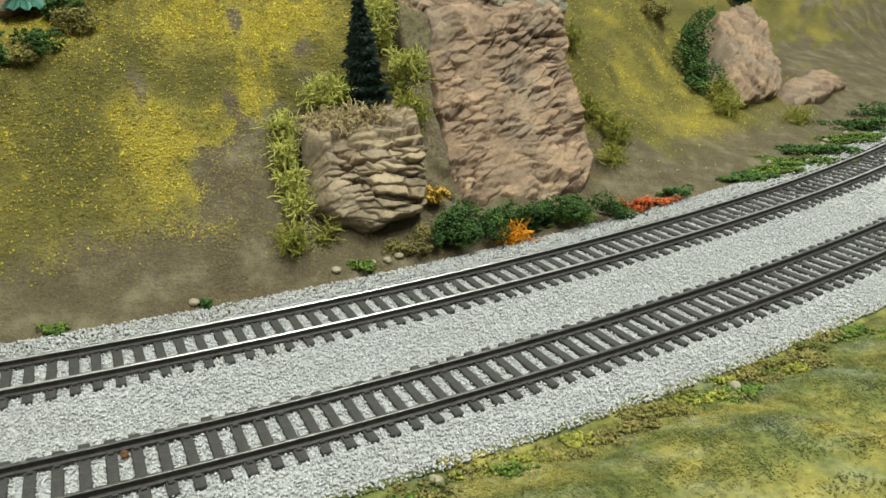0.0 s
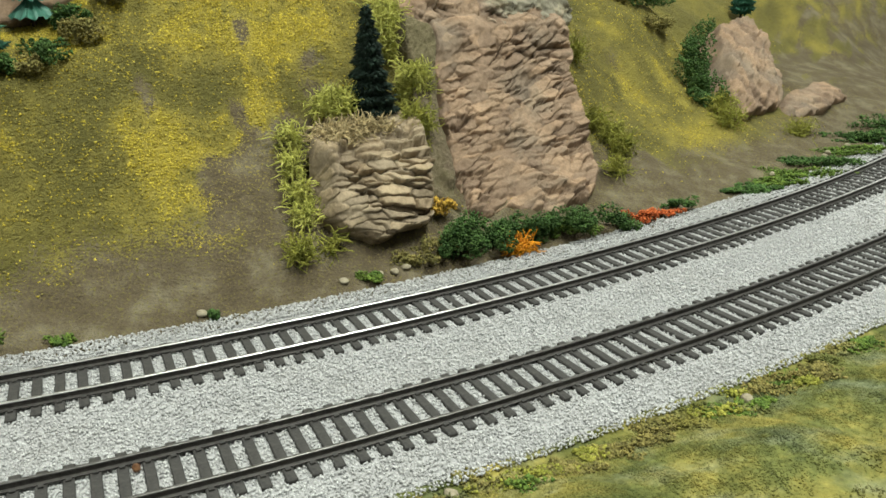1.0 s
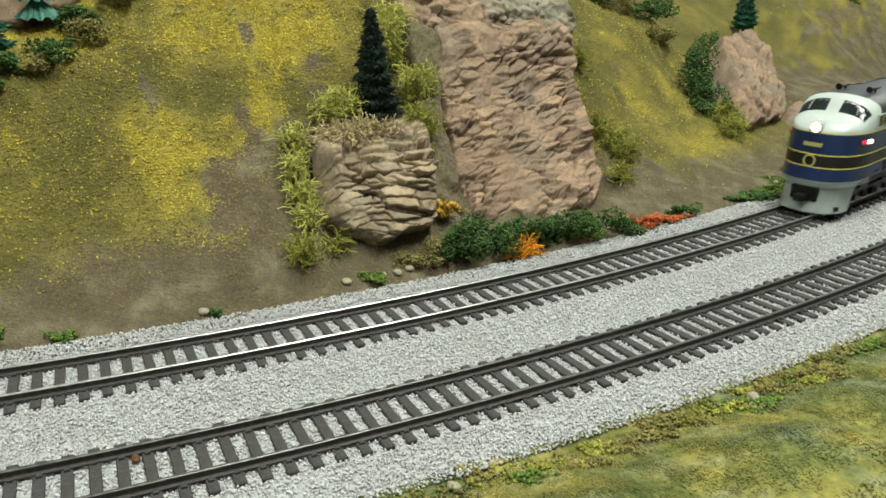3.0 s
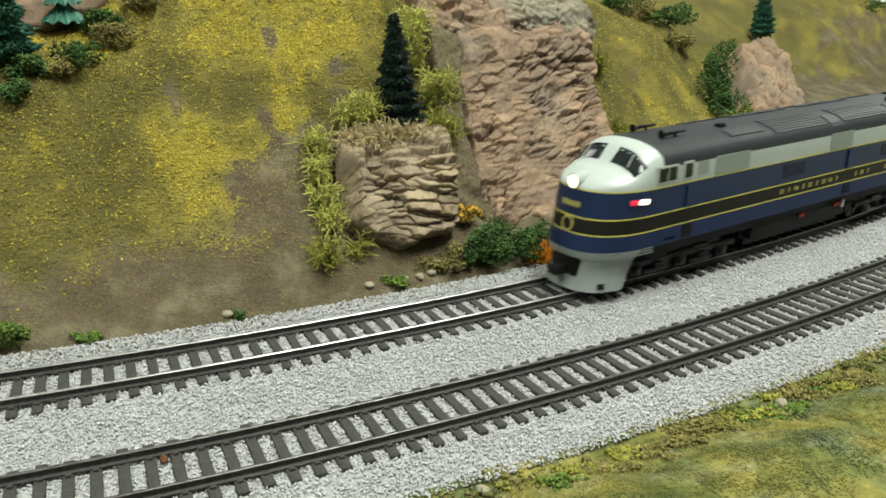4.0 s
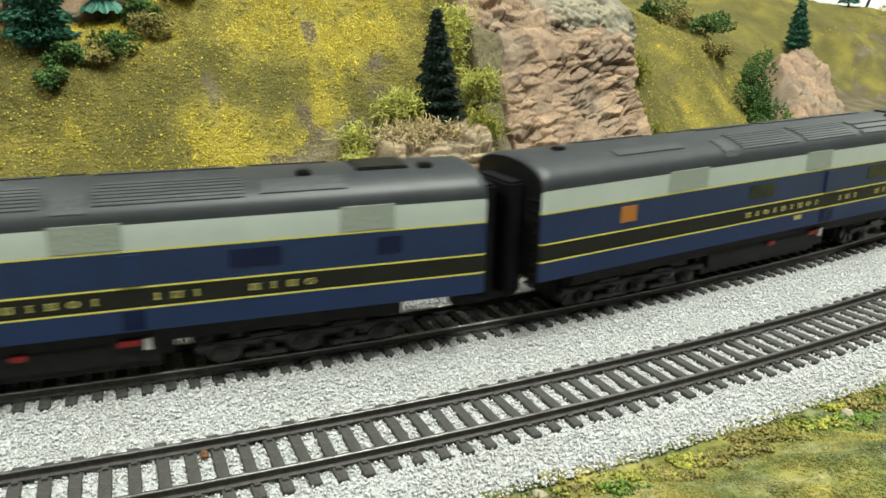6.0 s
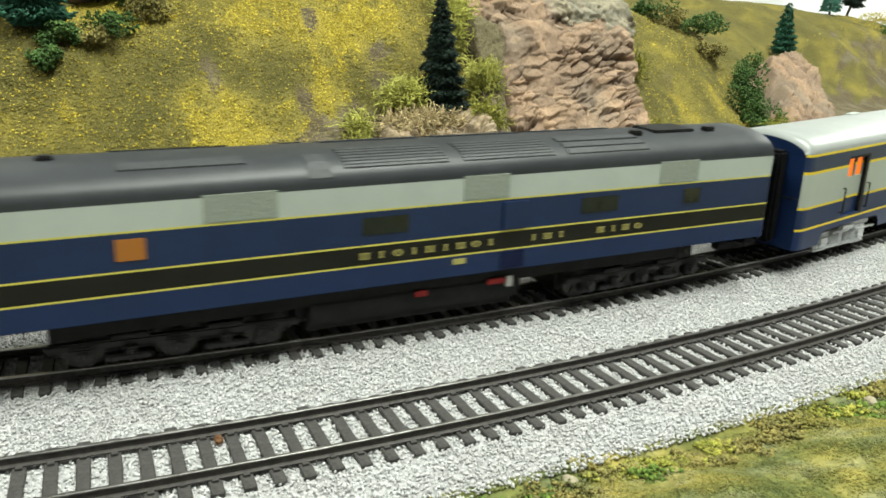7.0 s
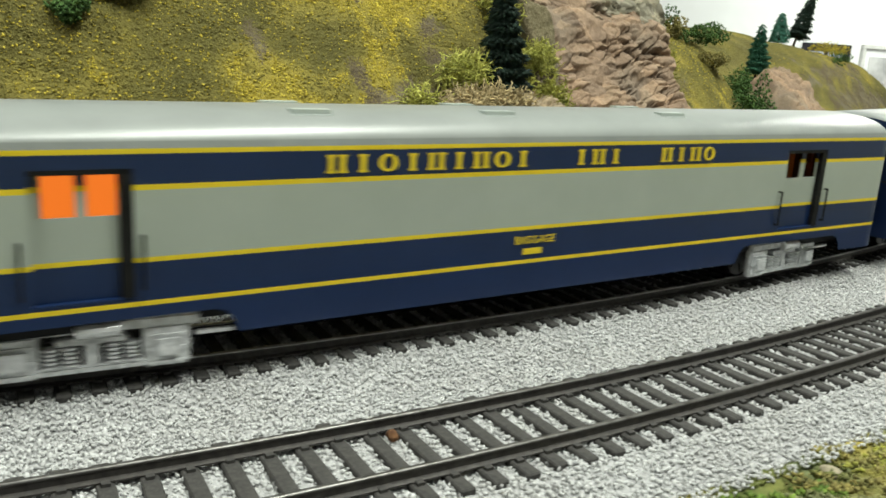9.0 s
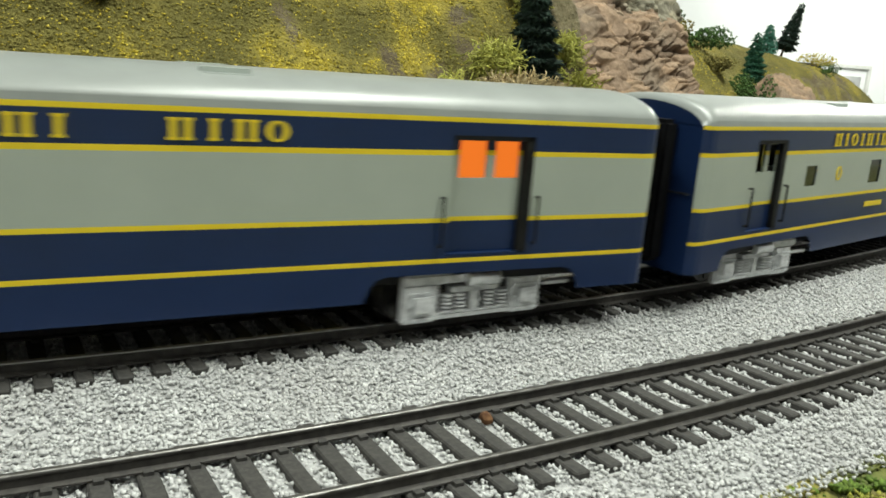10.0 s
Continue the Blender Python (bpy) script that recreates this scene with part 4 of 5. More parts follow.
M_LEMON = speckled("lemon_paint", (0.54, 0.49, 0.09), (0.60, 0.54, 0.11), 200, 0.4)
M_DULL = speckled("worn_gold_paint", (0.30, 0.27, 0.08), (0.40, 0.36, 0.12), 900, 0.5)
M_RUBBER = speckled("diaphragm_rubber", (0.003, 0.003, 0.004), (0.006, 0.006, 0.007), 300, 0.7, spec=0.1)
M_INNER = speckled("car_interior", (0.05, 0.035, 0.025), (0.09, 0.06, 0.04), 200, 0.8)


def glow(name, col, strength):
    m, nt, b = node_mat(name, 0.5)
    b.inputs["Base Color"].default_value = (*col, 1)
    b.inputs["Emission Color"].default_value = (*col, 1)
    b.inputs["Emission Strength"].default_value = strength
    return m


M_LAMP = glow("headlight_glow", (1.0, 0.84, 0.50), 4.0)
M_MARK_W = glow("marker_white", (1.0, 0.85, 0.72), 2.2)
M_MARK_R = glow("marker_red", (0.75, 0.03, 0.06), 0.55)
# amber glow put on inner bulkheads in place of a bulb's light
M_AMBER = glow("amber_glow_panel", (1.0, 0.22, 0.025), 0.85)


def profile_shell(name, stations, ring, mats, pick, root, skip=None, caps=(True, True), smooth_from=99):
    """A skin through half rings of (y, z), mirrored; pick(i, j) chooses the paint, skip(x, z, side) leaves openings."""
    bm = bmesh.new()
    rings = []
    for x in stations:
        half = ring(x)
        xs = [p[2] if len(p) > 2 else x for p in half]
        left = [bm.verts.new((xx, -p[0], p[1])) for p, xx in zip(half, xs)]
        right = [bm.verts.new((xx, p[0], p[1])) for p, xx in zip(half, xs)]
        rings.append((left, right))
    for i, ((la, ra), (lb, rb)) in enumerate(zip(rings, rings[1:])):
        for j in range(len(la) - 1):
            for side, a, b in ((-1, la, lb), (1, ra, rb)):
                c = (a[j].co + b[j + 1].co) / 2
                if skip and skip(c.x, c.z, side):
                    continue
                vs = [a[j], b[j], b[j + 1], a[j + 1]]
                if side > 0:
                    vs.reverse()
                try:
                    f = bm.faces.new(vs)
                except ValueError:
                    continue
                f.material_index = pick(i, j)
                f.smooth = j >= smooth_from
    for k, on in ((0, caps[0]), (-1, caps[1])):
        if on:
            la, ra = rings[k]
            for j in range(len(la) - 1):
                f = bm.faces.new((la[j], la[j + 1], ra[j + 1], ra[j]))
                f.material_index = len(mats) - 1
    bmesh.ops.remove_doubles(bm, verts=bm.verts, dist=1e-6)
    bmesh.ops.recalc_face_normals(bm, faces=bm.faces)
    return part(name, bm, mats, root)


def roof_arc(y0, z0, top, n, e=2.3):
    return [(y0 * max(0.0, math.cos(k * math.pi / 2 / n)) ** (2 / e), z0 + (top - z0) * math.sin(k * math.pi / 2 / n) ** (2 / e)) for k in range(1, n + 1)]


def wheelset(parent, x, r=0.0056, gauge=0.0165):
    bm = bmesh.new()
    for s in (-1, 1):
        for y0, y1, rr in ((gauge / 2 - 0.0024, gauge / 2 + 0.0001, r), (gauge / 2 - 0.0030, gauge / 2 - 0.0024, r + 0.0006)):
            bmesh.ops.create_cone(bm, cap_ends=True, segments=20, radius1=rr, radius2=rr, depth=y1 - y0, matrix=Matrix.Translation((0, s * (y0 + y1) / 2, 0)) @ Matrix.Rotation(math.pi / 2, 4, "X"))
        for k in range(5):
            a = k * 1.2566
            bmesh.ops.create_cube(bm, size=1, matrix=Matrix.Translation((0.0034 * math.cos(a), s * (gauge / 2 + 0.0002), 0.0034 * math.sin(a))) @ Matrix.Rotation(-a, 4, "Y") @ Matrix.Diagonal((0.0026, 0.0005, 0.0009, 1)))
    bmesh.ops.create_cone(bm, cap_ends=True, segments=10, radius1=0.001, radius2=0.001, depth=gauge, matrix=Matrix.Rotation(math.pi / 2, 4, "X"))
    ob = part("wheelset", bm, M_STEEL, parent)
    ob.location = (x, 0, r)
    WHEELS.append((ob, x, r))
    return ob


WHEELS = []


def loco_truck(root, x, turn):
    """A three-axle truck with cast side frames."""
    tr = new("truck")
    tr.parent = root
    tr.matrix_basis = Matrix.Translation((x, 0, 0)) @ Matrix.Rotation(turn, 4, "Z")
    for s in (-1, 1):
        bm = bmesh.new()
        y0, y1 = s * 0.0118, s * 0.0140
        lo, hi = min(y0, y1), max(y0, y1)
        box_bm((-0.031, lo, 0.0068), (0.031, hi, 0.0088), 0.0004, bm)
        for k in (-1, 1):
            box_bm((k * 0.012 - 0.0055, lo, 0.0030), (k * 0.012 + 0.0055, hi, 0.0046), 0.0003, bm)
        for ax in (-0.0225, 0, 0.0225):
            box_bm((ax - 0.0030, min(y0, s * 0.0150), 0.0036), (ax + 0.0030, max(y0, s * 0.0150), 0.0078), 0.0005, bm)
            bmesh.ops.create_cone(bm, cap_ends=True, segments=12, radius1=0.0017, radius2=0.0014, depth=0.0014, matrix=Matrix.Translation((ax, s * 0.0154, 0.0056)) @ Matrix.Rotation(math.pi / 2, 4, "X"))
        for ax in (-0.0115, 0.0115):
            for k in range(4):
                bmesh.ops.create_cone(bm, cap_ends=True, segments=10, radius1=0.0017, radius2=0.0017, depth=0.0005, matrix=Matrix.Translation((ax, s * 0.0142, 0.0048 + 0.0007 * k)))
            box_bm((ax - 0.0045, lo, 0.0086), (ax + 0.0045, max(hi, s * 0.0146) if s > 0 else hi, 0.0100), 0.0003, bm)
        part("side_frame", bm, M_TRUCK, tr)
    part("bolster", box_bm((-0.030, -0.0072, 0.0030), (0.030, 0.0072, 0.0104)), M_BLACK, tr)
    for ax in (-0.0225, 0, 0.0225):
        wheelset(tr, ax)
    return tr


def coach_truck(root, x, turn):
    """A two-axle truck with bright silver side frames."""
    tr = new("truck")
    tr.parent = root
    tr.matrix_basis = Matrix.Translation((x, 0, 0)) @ Matrix.Rotation(turn, 4, "Z")
    for s in (-1, 1):
        bm = bmesh.new()
        y0, y1 = s * 0.0126, s * 0.0150
        lo, hi = min(y0, y1), max(y0, y1)
        box_bm((-0.0175, lo, 0.0090), (0.0190, hi, 0.0112), 0.0004, bm)
        box_bm((-0.0115, lo, 0.0016), (0.0115, hi, 0.0030), 0.0004, bm)
        box_bm((-0.0060, lo, 0.0070), (0.0060, hi, 0.0082), 0.0002, bm)
        for k in (-1, 1):
            box_bm((k * 0.0130 - 0.0042, lo, 0.0012), (k * 0.0130 + 0.0042, hi, 0.0095), 0.0006, bm)
            o = s * 0.0160
            box_bm((k * 0.0130 - 0.0026, min(y1, o), 0.0032), (k * 0.0130 + 0.0026, max(y1, o), 0.0074), 0.0005, bm)
            for q in range(3):
                box_bm((k * 0.0130 - 0.0033, min(y1, s * 0.0154), 0.0020 + 0.0026 * q), (k * 0.0130 + 0.0033, max(y1, s * 0.0154), 0.0025 + 0.0026 * q), 0, bm)
            for c in range(2):
                for q in range(5):
                    bmesh.ops.create_cone(bm, cap_ends=True, segments=9, radius1=0.0013, radius2=0.0013, depth=0.0004, matrix=Matrix.Translation((k * (0.0036 + 0.0032 * c), s * 0.0144, 0.0034 + 0.0008 * q)))
        box_bm((-0.0012, lo, 0.0026), (0.0012, hi, 0.0092), 0.0003, bm)
        bmesh.ops.create_cone(bm, cap_ends=True, segments=12, radius1=0.0014, radius2=0.0014, depth=0.0075, matrix=Matrix.Translation((0.001, s * 0.0156, 0.0098)) @ Matrix.Rotation(math.pi / 2, 4, "Y"))
        box_bm((0.0185, lo + 0.0006, 0.0066), (0.0255, hi - 0.0006, 0.0073), 0, bm)
        part("side_frame", bm, M_SILVER, tr, "silver painted side frame")
    part("bolster", box_bm((-0.016, -0.0075, 0.0055), (0.016, 0.0075, 0.0105)), M_BLACK, tr)
    for ax in (-0.0130, 0.0130):
        wheelset(tr, ax)
    return tr


def plain_mark(kind, xa, xb, z0, z1, y0, y1):
    """One plain raised shape: ring, pillar or pair of pillars."""
    bm = bmesh.new()
    w, h, cx, cz = xb - xa, z1 - z0, (xa + xb) / 2, (z0 + z1) / 2
    if kind == "ring":
        n = 16
        rows = []
        for fx, fz in ((0.5, 0.5), (0.24, 0.40)):
            for y in (y0, y1):
                rows.append([bm.verts.new((cx + w * fx * math.cos(k * 6.2832 / n), y, cz + h * fz * math.sin(k * 6.2832 / n))) for k in range(n)])
        for p, q in ((0, 1), (1, 3), (3, 2), (2, 0)):
            for k in range(n):
                bm.faces.new((rows[p][k], rows[p][(k + 1) % n], rows[q][(k + 1) % n], rows[q][k]))
    else:
        for f in ((0.5,) if kind == "pillar" else (0.22, 0.78)):
            m = xa + w * f
            box_bm((m - w * 0.13, y0, z0 + h * 0.10), (m + w * 0.13, y1, z1 - h * 0.10), 0, bm)
            for z in (z0, z1 - h * 0.12):
                box_bm((m - w * 0.22, y0, z), (m + w * 0.22, y1, z + h * 0.12), 0, bm)
    bmesh.ops.recalc_face_normals(bm, faces=bm.faces)
    return bm


MARKS = {9: ("pair", "pillar", "ring", "pillar", "pair", "pillar", "pair", "ring", "pillar"), 3: ("pillar", "pair", "pillar"), 4: ("pair", "pillar", "pair", "ring")}


def letter_blocks(root, x0, x1, word_lens, z0, z1, y, fill=0.62, mat=M_YELLOW):
    """Company lettering as plain raised marks, one to a letter."""
    units = sum(word_lens) + 2.0 * (len(word_lens) - 1)
    p = (x1 - x0) / units
    x = x0
    for n in word_lens:
        for kind in MARKS[n]:
            part("letter_block", plain_mark(kind, x + p * (0.5 - fill / 2), x + p * (0.5 + fill / 2), z0, z1, min(y, y * 1.012), max(y, y * 1.012)), mat, root)
            x += p
        x += 2.0 * p


def words(root, text, x, z, size, y):
    cu = bpy.data.curves.new("words", "FONT")
    cu.body, cu.size, cu.align_x, cu.align_y, cu.extrude = text, size, "CENTER", "CENTER", 0.00006
    ob = bpy.data.objects.new("words", cu)
    scene.collection.objects.link(ob)
    me = bpy.data.meshes.new_from_object(ob.evaluated_get(bpy.context.evaluated_depsgraph_get()))
    bpy.data.objects.remove(ob)
    me.materials.clear()
    me.materials.append(M_YELLOW)
    o = new("lettering", me)
    o.parent = root
    o.matrix_basis = Matrix.Translation((x, y, z)) @ Matrix.Rotation(math.pi / 2, 4, "X")
    return tagged(o, "small yellow lettering")


def coupler(root, x0, x1):
    part("coupler", box_bm((min(x0, x1), -0.0018, 0.0058), (max(x0, x1), 0.0018, 0.0088), 0.0004), M_BLACK, root)


# levels and paint of the diesel units
LOCO_Z = [0.0156, 0.0161, 0.02165, 0.02215, 0.02725, 0.02775, 0.0369, 0.0374]
LOCO_MATS = [M_NAVY, M_LEMON, M_BAND, M_CREAM, M_ROOFBLACK, M_GREY, M_BLACK]
LOCO_PICK = [0, 0, 1, 2, 1, 0, 1]
HALF_W = 0.0176


def loco_upper():
    return [(HALF_W, 0.0402), (HALF_W, 0.0440), (HALF_W - 0.0002, 0.0453)] + roof_arc(HALF_W - 0.0002, 0.0453, 0.0517, 7, 2.2)


def side_panel(root, name, x0, x1, z0, z1, mat, out=0.0002, frame_mat=None, label=""):
    """A thin plate, proud of the skin, on both sides of a unit."""
    for s in (-1, 1):
        a, b = s * (HALF_W - 0.0003), s * (HALF_W + out)
        if frame_mat:
            fr = part(name + "_frame", box_bm((x0 - 0.0007, min(a, b), z0 - 0.0007), (x1 + 0.0007, max(a, b), z1 + 0.0007), 0), frame_mat, root)
            b = s * (HALF_W + out + 0.00015)
        part(name, box_bm((x0, min(a, b), z0), (x1, max(a, b), z1), 0), mat, root, label)


def roof_bits(root, ring, x_list, mat_list):
    """Raised plates that follow the roof, from x0 to x1 and from eaves v0 to v1 of the arc."""
    for (x0, x1, v0, v1, nsl), mt in zip(x_list, mat_list):
        bm = bmesh.new()
        up = ring(0.5 * (x0 + x1))[-8:]
        for s in (-1, 1):
            for q in range(nsl):
                a, b = v0 + (v1 - v0) * q / nsl, v0 + (v1 - v0) * (q + 0.72) / nsl
                pts = []
                for k in range(4):
                    v = (a + (b - a) * k / 3) * (len(up) - 1)
                    i = min(int(v), len(up) - 2)
                    fq = v - i
                    pts.append((s * (up[i][0] * (1 - fq) + up[i + 1][0] * fq), up[i][1] * (1 - fq) + up[i + 1][1] * fq))
                lo = [[bm.verts.new((x, p[0], p[1] + h)) for p in pts] for x in (x0, x1) for h in (-0.0003, 0.0004)]
                for k in range(3):
                    bm.faces.new((lo[1][k], lo[3][k], lo[3][k + 1], lo[1][k + 1]))
                    bm.faces.new((lo[0][k], lo[1][k], lo[1][k + 1], lo[0][k + 1]))
                    bm.faces.new((lo[2][k], lo[3][k], lo[3][k + 1], lo[2][k + 1]))
                for k in (0, 3):
                    bm.faces.new((lo[0][k], lo[1][k], lo[3][k], lo[2][k]))
        bmesh.ops.recalc_face_normals(bm, faces=bm.faces)
        part("roof_grille", bm, mt, root)


def under_gear(root, x0, x1):
    part("fuel_tank", box_bm((x0, -0.0150, 0.0028), (x1, 0.0150, 0.0152), 0.0032), M_BLACK, root)
    part("frame_sill", box_bm((x0 - 0.06, -0.0150, 0.0112), (x1 + 0.06, 0.0150, 0.0165)), M_BLACK, root)
    for s in (-1, 1):
        y = s * 0.0154
        part("filler_cap", box_bm((x0 + 0.034, min(y, y + s * 0.0007), 0.0100), (x0 + 0.038, max(y, y + s * 0.0007), 0.0118), 0.0003), M_REDP, root, "red fuel filler")
        part("valve", box_bm((x1 - 0.014, min(y, y + s * 0.0009), 0.0108), (x1 - 0.008, max(y, y + s * 0.0009), 0.0126), 0.0003), M_REDP, root, "red valve handle")
        part("valve_plate", box_bm((x1 - 0.0075, min(y, y + s * 0.0008), 0.0096), (x1 - 0.0055, max(y, y + s * 0.0008), 0.0128)), M_WHITEP, root, "white gauge plate")


def build_lead_unit():
    root = tagged(new("diesel_locomotive"), "blue, grey and black streamlined model diesel locomotive with lit headlight", "locomotive", "train")
    L0, L1 = -0.1170, 0.1250
    NOSE = 0.025

    def top(x):
        return float(np.interp(x - L0, (0, 0.0015, 0.004, 0.008, 0.0110, 0.0130, 0.0165, 0.0195, 0.023, 0.028), (0.0394, 0.0405, 0.0414, 0.0426, 0.0434, 0.0443, 0.0478, 0.0501, 0.0512, 0.0517)))

    phis = [0, 10, 20, 30, 40, 50, 57, 64, 70, 75, 80, 85, 90]
    st = [("n", radians(p)) for p in phis] + [("b", L0 + NOSE + d) for d in (0.0006, 0.002, 0.004, 0.006, 0.009, 0.012, 0.02)] + [("b", x) for x in np.linspace(L0 + 0.06, L1 - 0.003, 8)] + [("b", L1 - 0.001), ("b", L1)]

    def ring_at(key):
        kind, val = key
        if kind == "n":
            x0 = NOSE * (1 - math.cos(val) ** 0.8) if val < 1.57 else NOSE
            w = HALF_W * math.sin(val) ** 0.8
        else:
            x0, w = val - L0, HALF_W
        ins = 0.0006 if val == L1 else 0
        pts = []
        for z in LOCO_Z:
            lean = 0.0040 * (1 - x0 / 0.09) * (0.0374 - z) / 0.025 if x0 < 0.09 else 0
            pts.append((max(0, w - ins), z, L0 + x0 - lean))
        tp = top(L0 + x0) - ins
        k = max(0.0, min(1.0, (x0 - 0.018) / 0.008))
        body = loco_upper()
        for j in range(10):
            a = (j + 1) / 10 * math.pi / 2
            hy, hz = w * max(0.0, math.cos(a)) ** 0.75, 0.0374 + (tp - 0.0374) * math.sin(a) ** 0.8
            by, bz = body[j]
            back = 0.0 if kind == "b" or k > 0 else 0.0018 * math.sin(a) * (1 - x0 / NOSE)
            pts.append((hy * (1 - k) + max(0, by - ins) * k, hz * (1 - k) + (bz - ins) * k, L0 + x0 + back))
        return pts

    def pick(i, j):
        if j < 7:
            return LOCO_PICK[j]
        x = st[i][1] if st[i][0] == "b" else L0
        return 3 if x < L0 + 0.0252 or j < 9 else 4

    profile_shell("body", st, ring_at, LOCO_MATS, pick, root, smooth_from=-1, caps=(False, True))
    mid = lambda x: ring_at(("b", max(x, L0 + NOSE)))

    def upper_point(x, v, s, out):
        """A place on the hood or cab front: v from the belt (0) to the ridge (1)."""
        x0 = x - L0
        c = max(0.0, 1 - x0 / NOSE)
        val = math.acos(min(1, c ** (1 / 0.8))) if x0 < NOSE else 1.57
        r = ring_at(("n", val)) if x0 < NOSE else ring_at(("b", x))
        up = r[7:]
        q = v * (len(up) - 1)
        i = min(int(q), len(up) - 2)
        f = q - i
        p = [up[i][n] * (1 - f) + up[i + 1][n] * f for n in range(3)]
        nrm = Vector((-0.6, p[0] * 40, 0.75)).normalized()
        return Vector((p[2] + nrm.x * out, s * (p[0] + nrm.y * out), p[1] + nrm.z * out))

    def conform(name, x0, x1, v0, v1, s, mat, out, n=6):
        bm = bmesh.new()
        g = [[bm.verts.new(upper_point(x0 + (x1 - x0) * a / n, v0 + (v1 - v0) * b / n, s, out)) for b in range(n + 1)] for a in range(n + 1)]
        for a in range(n):
            for b in range(n):
                bm.faces.new((g[a][b], g[a + 1][b], g[a + 1][b + 1], g[a][b + 1]))
        rim = bmesh.ops.extrude_face_region(bm, geom=list(bm.faces))
        for v in rim["geom"]:
            if isinstance(v, bmesh.types.BMVert):
                v.co -= Vector((-0.0004, 0, 0.0004))
        bmesh.ops.recalc_face_normals(bm, faces=bm.faces)
        return part(name, bm, mat, root)

    for s in (-1, 1):
        conform("windshield", L0 + 0.0134, L0 + 0.0188, 0.34, 0.93, s, M_GLASS, 0.0003)
        part("wiper", tapered(upper_point(L0 + 0.0140, 0.62, s, 0.0006), upper_point(L0 + 0.0182, 0.68, s, 0.0007), 0.00022, 0.00018), M_WHITEP, root)
    # headlight
    bm = bmesh.new()
    bmesh.ops.create_cone(bm, cap_ends=True, segments=24, radius1=0.0031, radius2=0.0027, depth=0.006, matrix=Matrix.Translation((L0 + 0.0026, 0, 0.0394)) @ Matrix.Rotation(-math.pi / 2, 4, "Y"))
    hl = part("headlight", bm, M_CREAM, root)
    bm = bmesh.new()
    bmesh.ops.create_uvsphere(bm, u_segments=20, v_segments=8, radius=0.0022, matrix=Matrix.Translation((L0 - 0.0004, 0, 0.0394)) @ Matrix.Diagonal((0.28, 1, 1, 1)))
    part("lens", bm, M_LAMP, hl, "glowing warm headlight lens")
    # marker lights on the nose flanks
    for s in (-1, 1):
        y = s * 0.0166
        mk = part("marker_light", box_bm((L0 + 0.0105, min(y - 0.0012, y + 0.0012), 0.0318), (L0 + 0.0195, max(y - 0.0012, y + 0.0012), 0.0349), 0.0005), M_NAVY, root)
        mk.matrix_basis = Matrix.Translation((L0 + 0.015, y, 0)) @ Matrix.Rotation(s * 0.24, 4, "Z") @ Matrix.Translation((-L0 - 0.015, -y - s * 0.0004, 0))
        b0, b1 = sorted((y + s * 0.0008, y + s * 0.0017))
        part("lens", box_bm((L0 + 0.0112, b0, 0.0324), (L0 + 0.0147, b1, 0.0343), 0.0004), M_MARK_R, mk, "red marker lens")
        part("lens", box_bm((L0 + 0.0148, b0, 0.0324), (L0 + 0.0190, b1, 0.0343), 0.0004), M_MARK_W, mk, "white marker lens")
    # number bar and round emblem on the nose
    def nose_point(y, z, out):
        val = math.asin(min(1.0, (abs(y) / HALF_W) ** 1.25))
        x0 = NOSE * (1 - math.cos(val) ** 0.8)
        return Vector((L0 + x0 - 0.0040 * (1 - x0 / 0.09) * (0.0374 - z) / 0.025 - out, y, z))

    def nose_decal(name, inner, outer, mat):
        """A thin raised mark between two closed outlines on the nose."""
        bm = bmesh.new()
        a = [[bm.verts.new(nose_point(y, z, o)) for y, z in line] for line in (inner, outer) for o in (0.00035, -0.0004)]
        n = len(inner)
        for k in range(n):
            q = (k + 1) % n
            for p, r in ((a[0], a[2]), (a[2], a[3]), (a[3], a[1]), (a[1], a[0])):
                bm.faces.new((p[k], p[q], r[q], r[k]))
        bmesh.ops.recalc_face_normals(bm, faces=bm.faces)
        return part(name, bm, mat, root)

    nose_decal("number_bar", [(y * 0.9, 0.0318 + 0.00002 * s) for s in (-1, 1) for y in [s * 0.001 * k for k in range(-4, 5)]], [(y, 0.0318 + 0.00085 * s) for s in (-1, 1) for y in [s * 0.00105 * k for k in range(-4, 5)]], M_DULL)
    ang = [k * math.pi / 14 for k in range(28)]
    nose_decal("emblem", [(0.0021 * math.cos(q), 0.0246 + 0.0021 * math.sin(q)) for q in ang], [(0.0028 * math.cos(q), 0.0246 + 0.0028 * math.sin(q)) for q in ang], M_DULL)

    # pilot: a flared plough with a ribbed belt above it
    def plan(val, w, front, length):
        return front + length * (1 - max(0.0, math.cos(val)) ** 0.8), w * math.sin(val) ** 0.8

    bm = bmesh.new()
    rows = []
    for z, w, front, length in ((0.0150, 0.0165, L0 - 0.0020, 0.021), (0.0115, 0.0148, L0 - 0.0010, 0.018), (0.0065, 0.0146, L0 - 0.0025, 0.017), (0.0014, 0.0153, L0 - 0.0042, 0.016)):
        r = []
        for k in range(-9, 10):
            x, y = plan(abs(radians(k * 10)), w, front, length)
            r.append(bm.verts.new((x, math.copysign(y, k), z)))
        rows.append(r)
    for a, b in zip(rows, rows[1:]):
        for k in range(18):
            bm.faces.new((a[k], a[k + 1], b[k + 1], b[k]))
    sol = bmesh.ops.solidify(bm, geom=list(bm.faces), thickness=0.0008)
    part("pilot", bm, M_CREAM, root, "pale grey snowplough pilot")
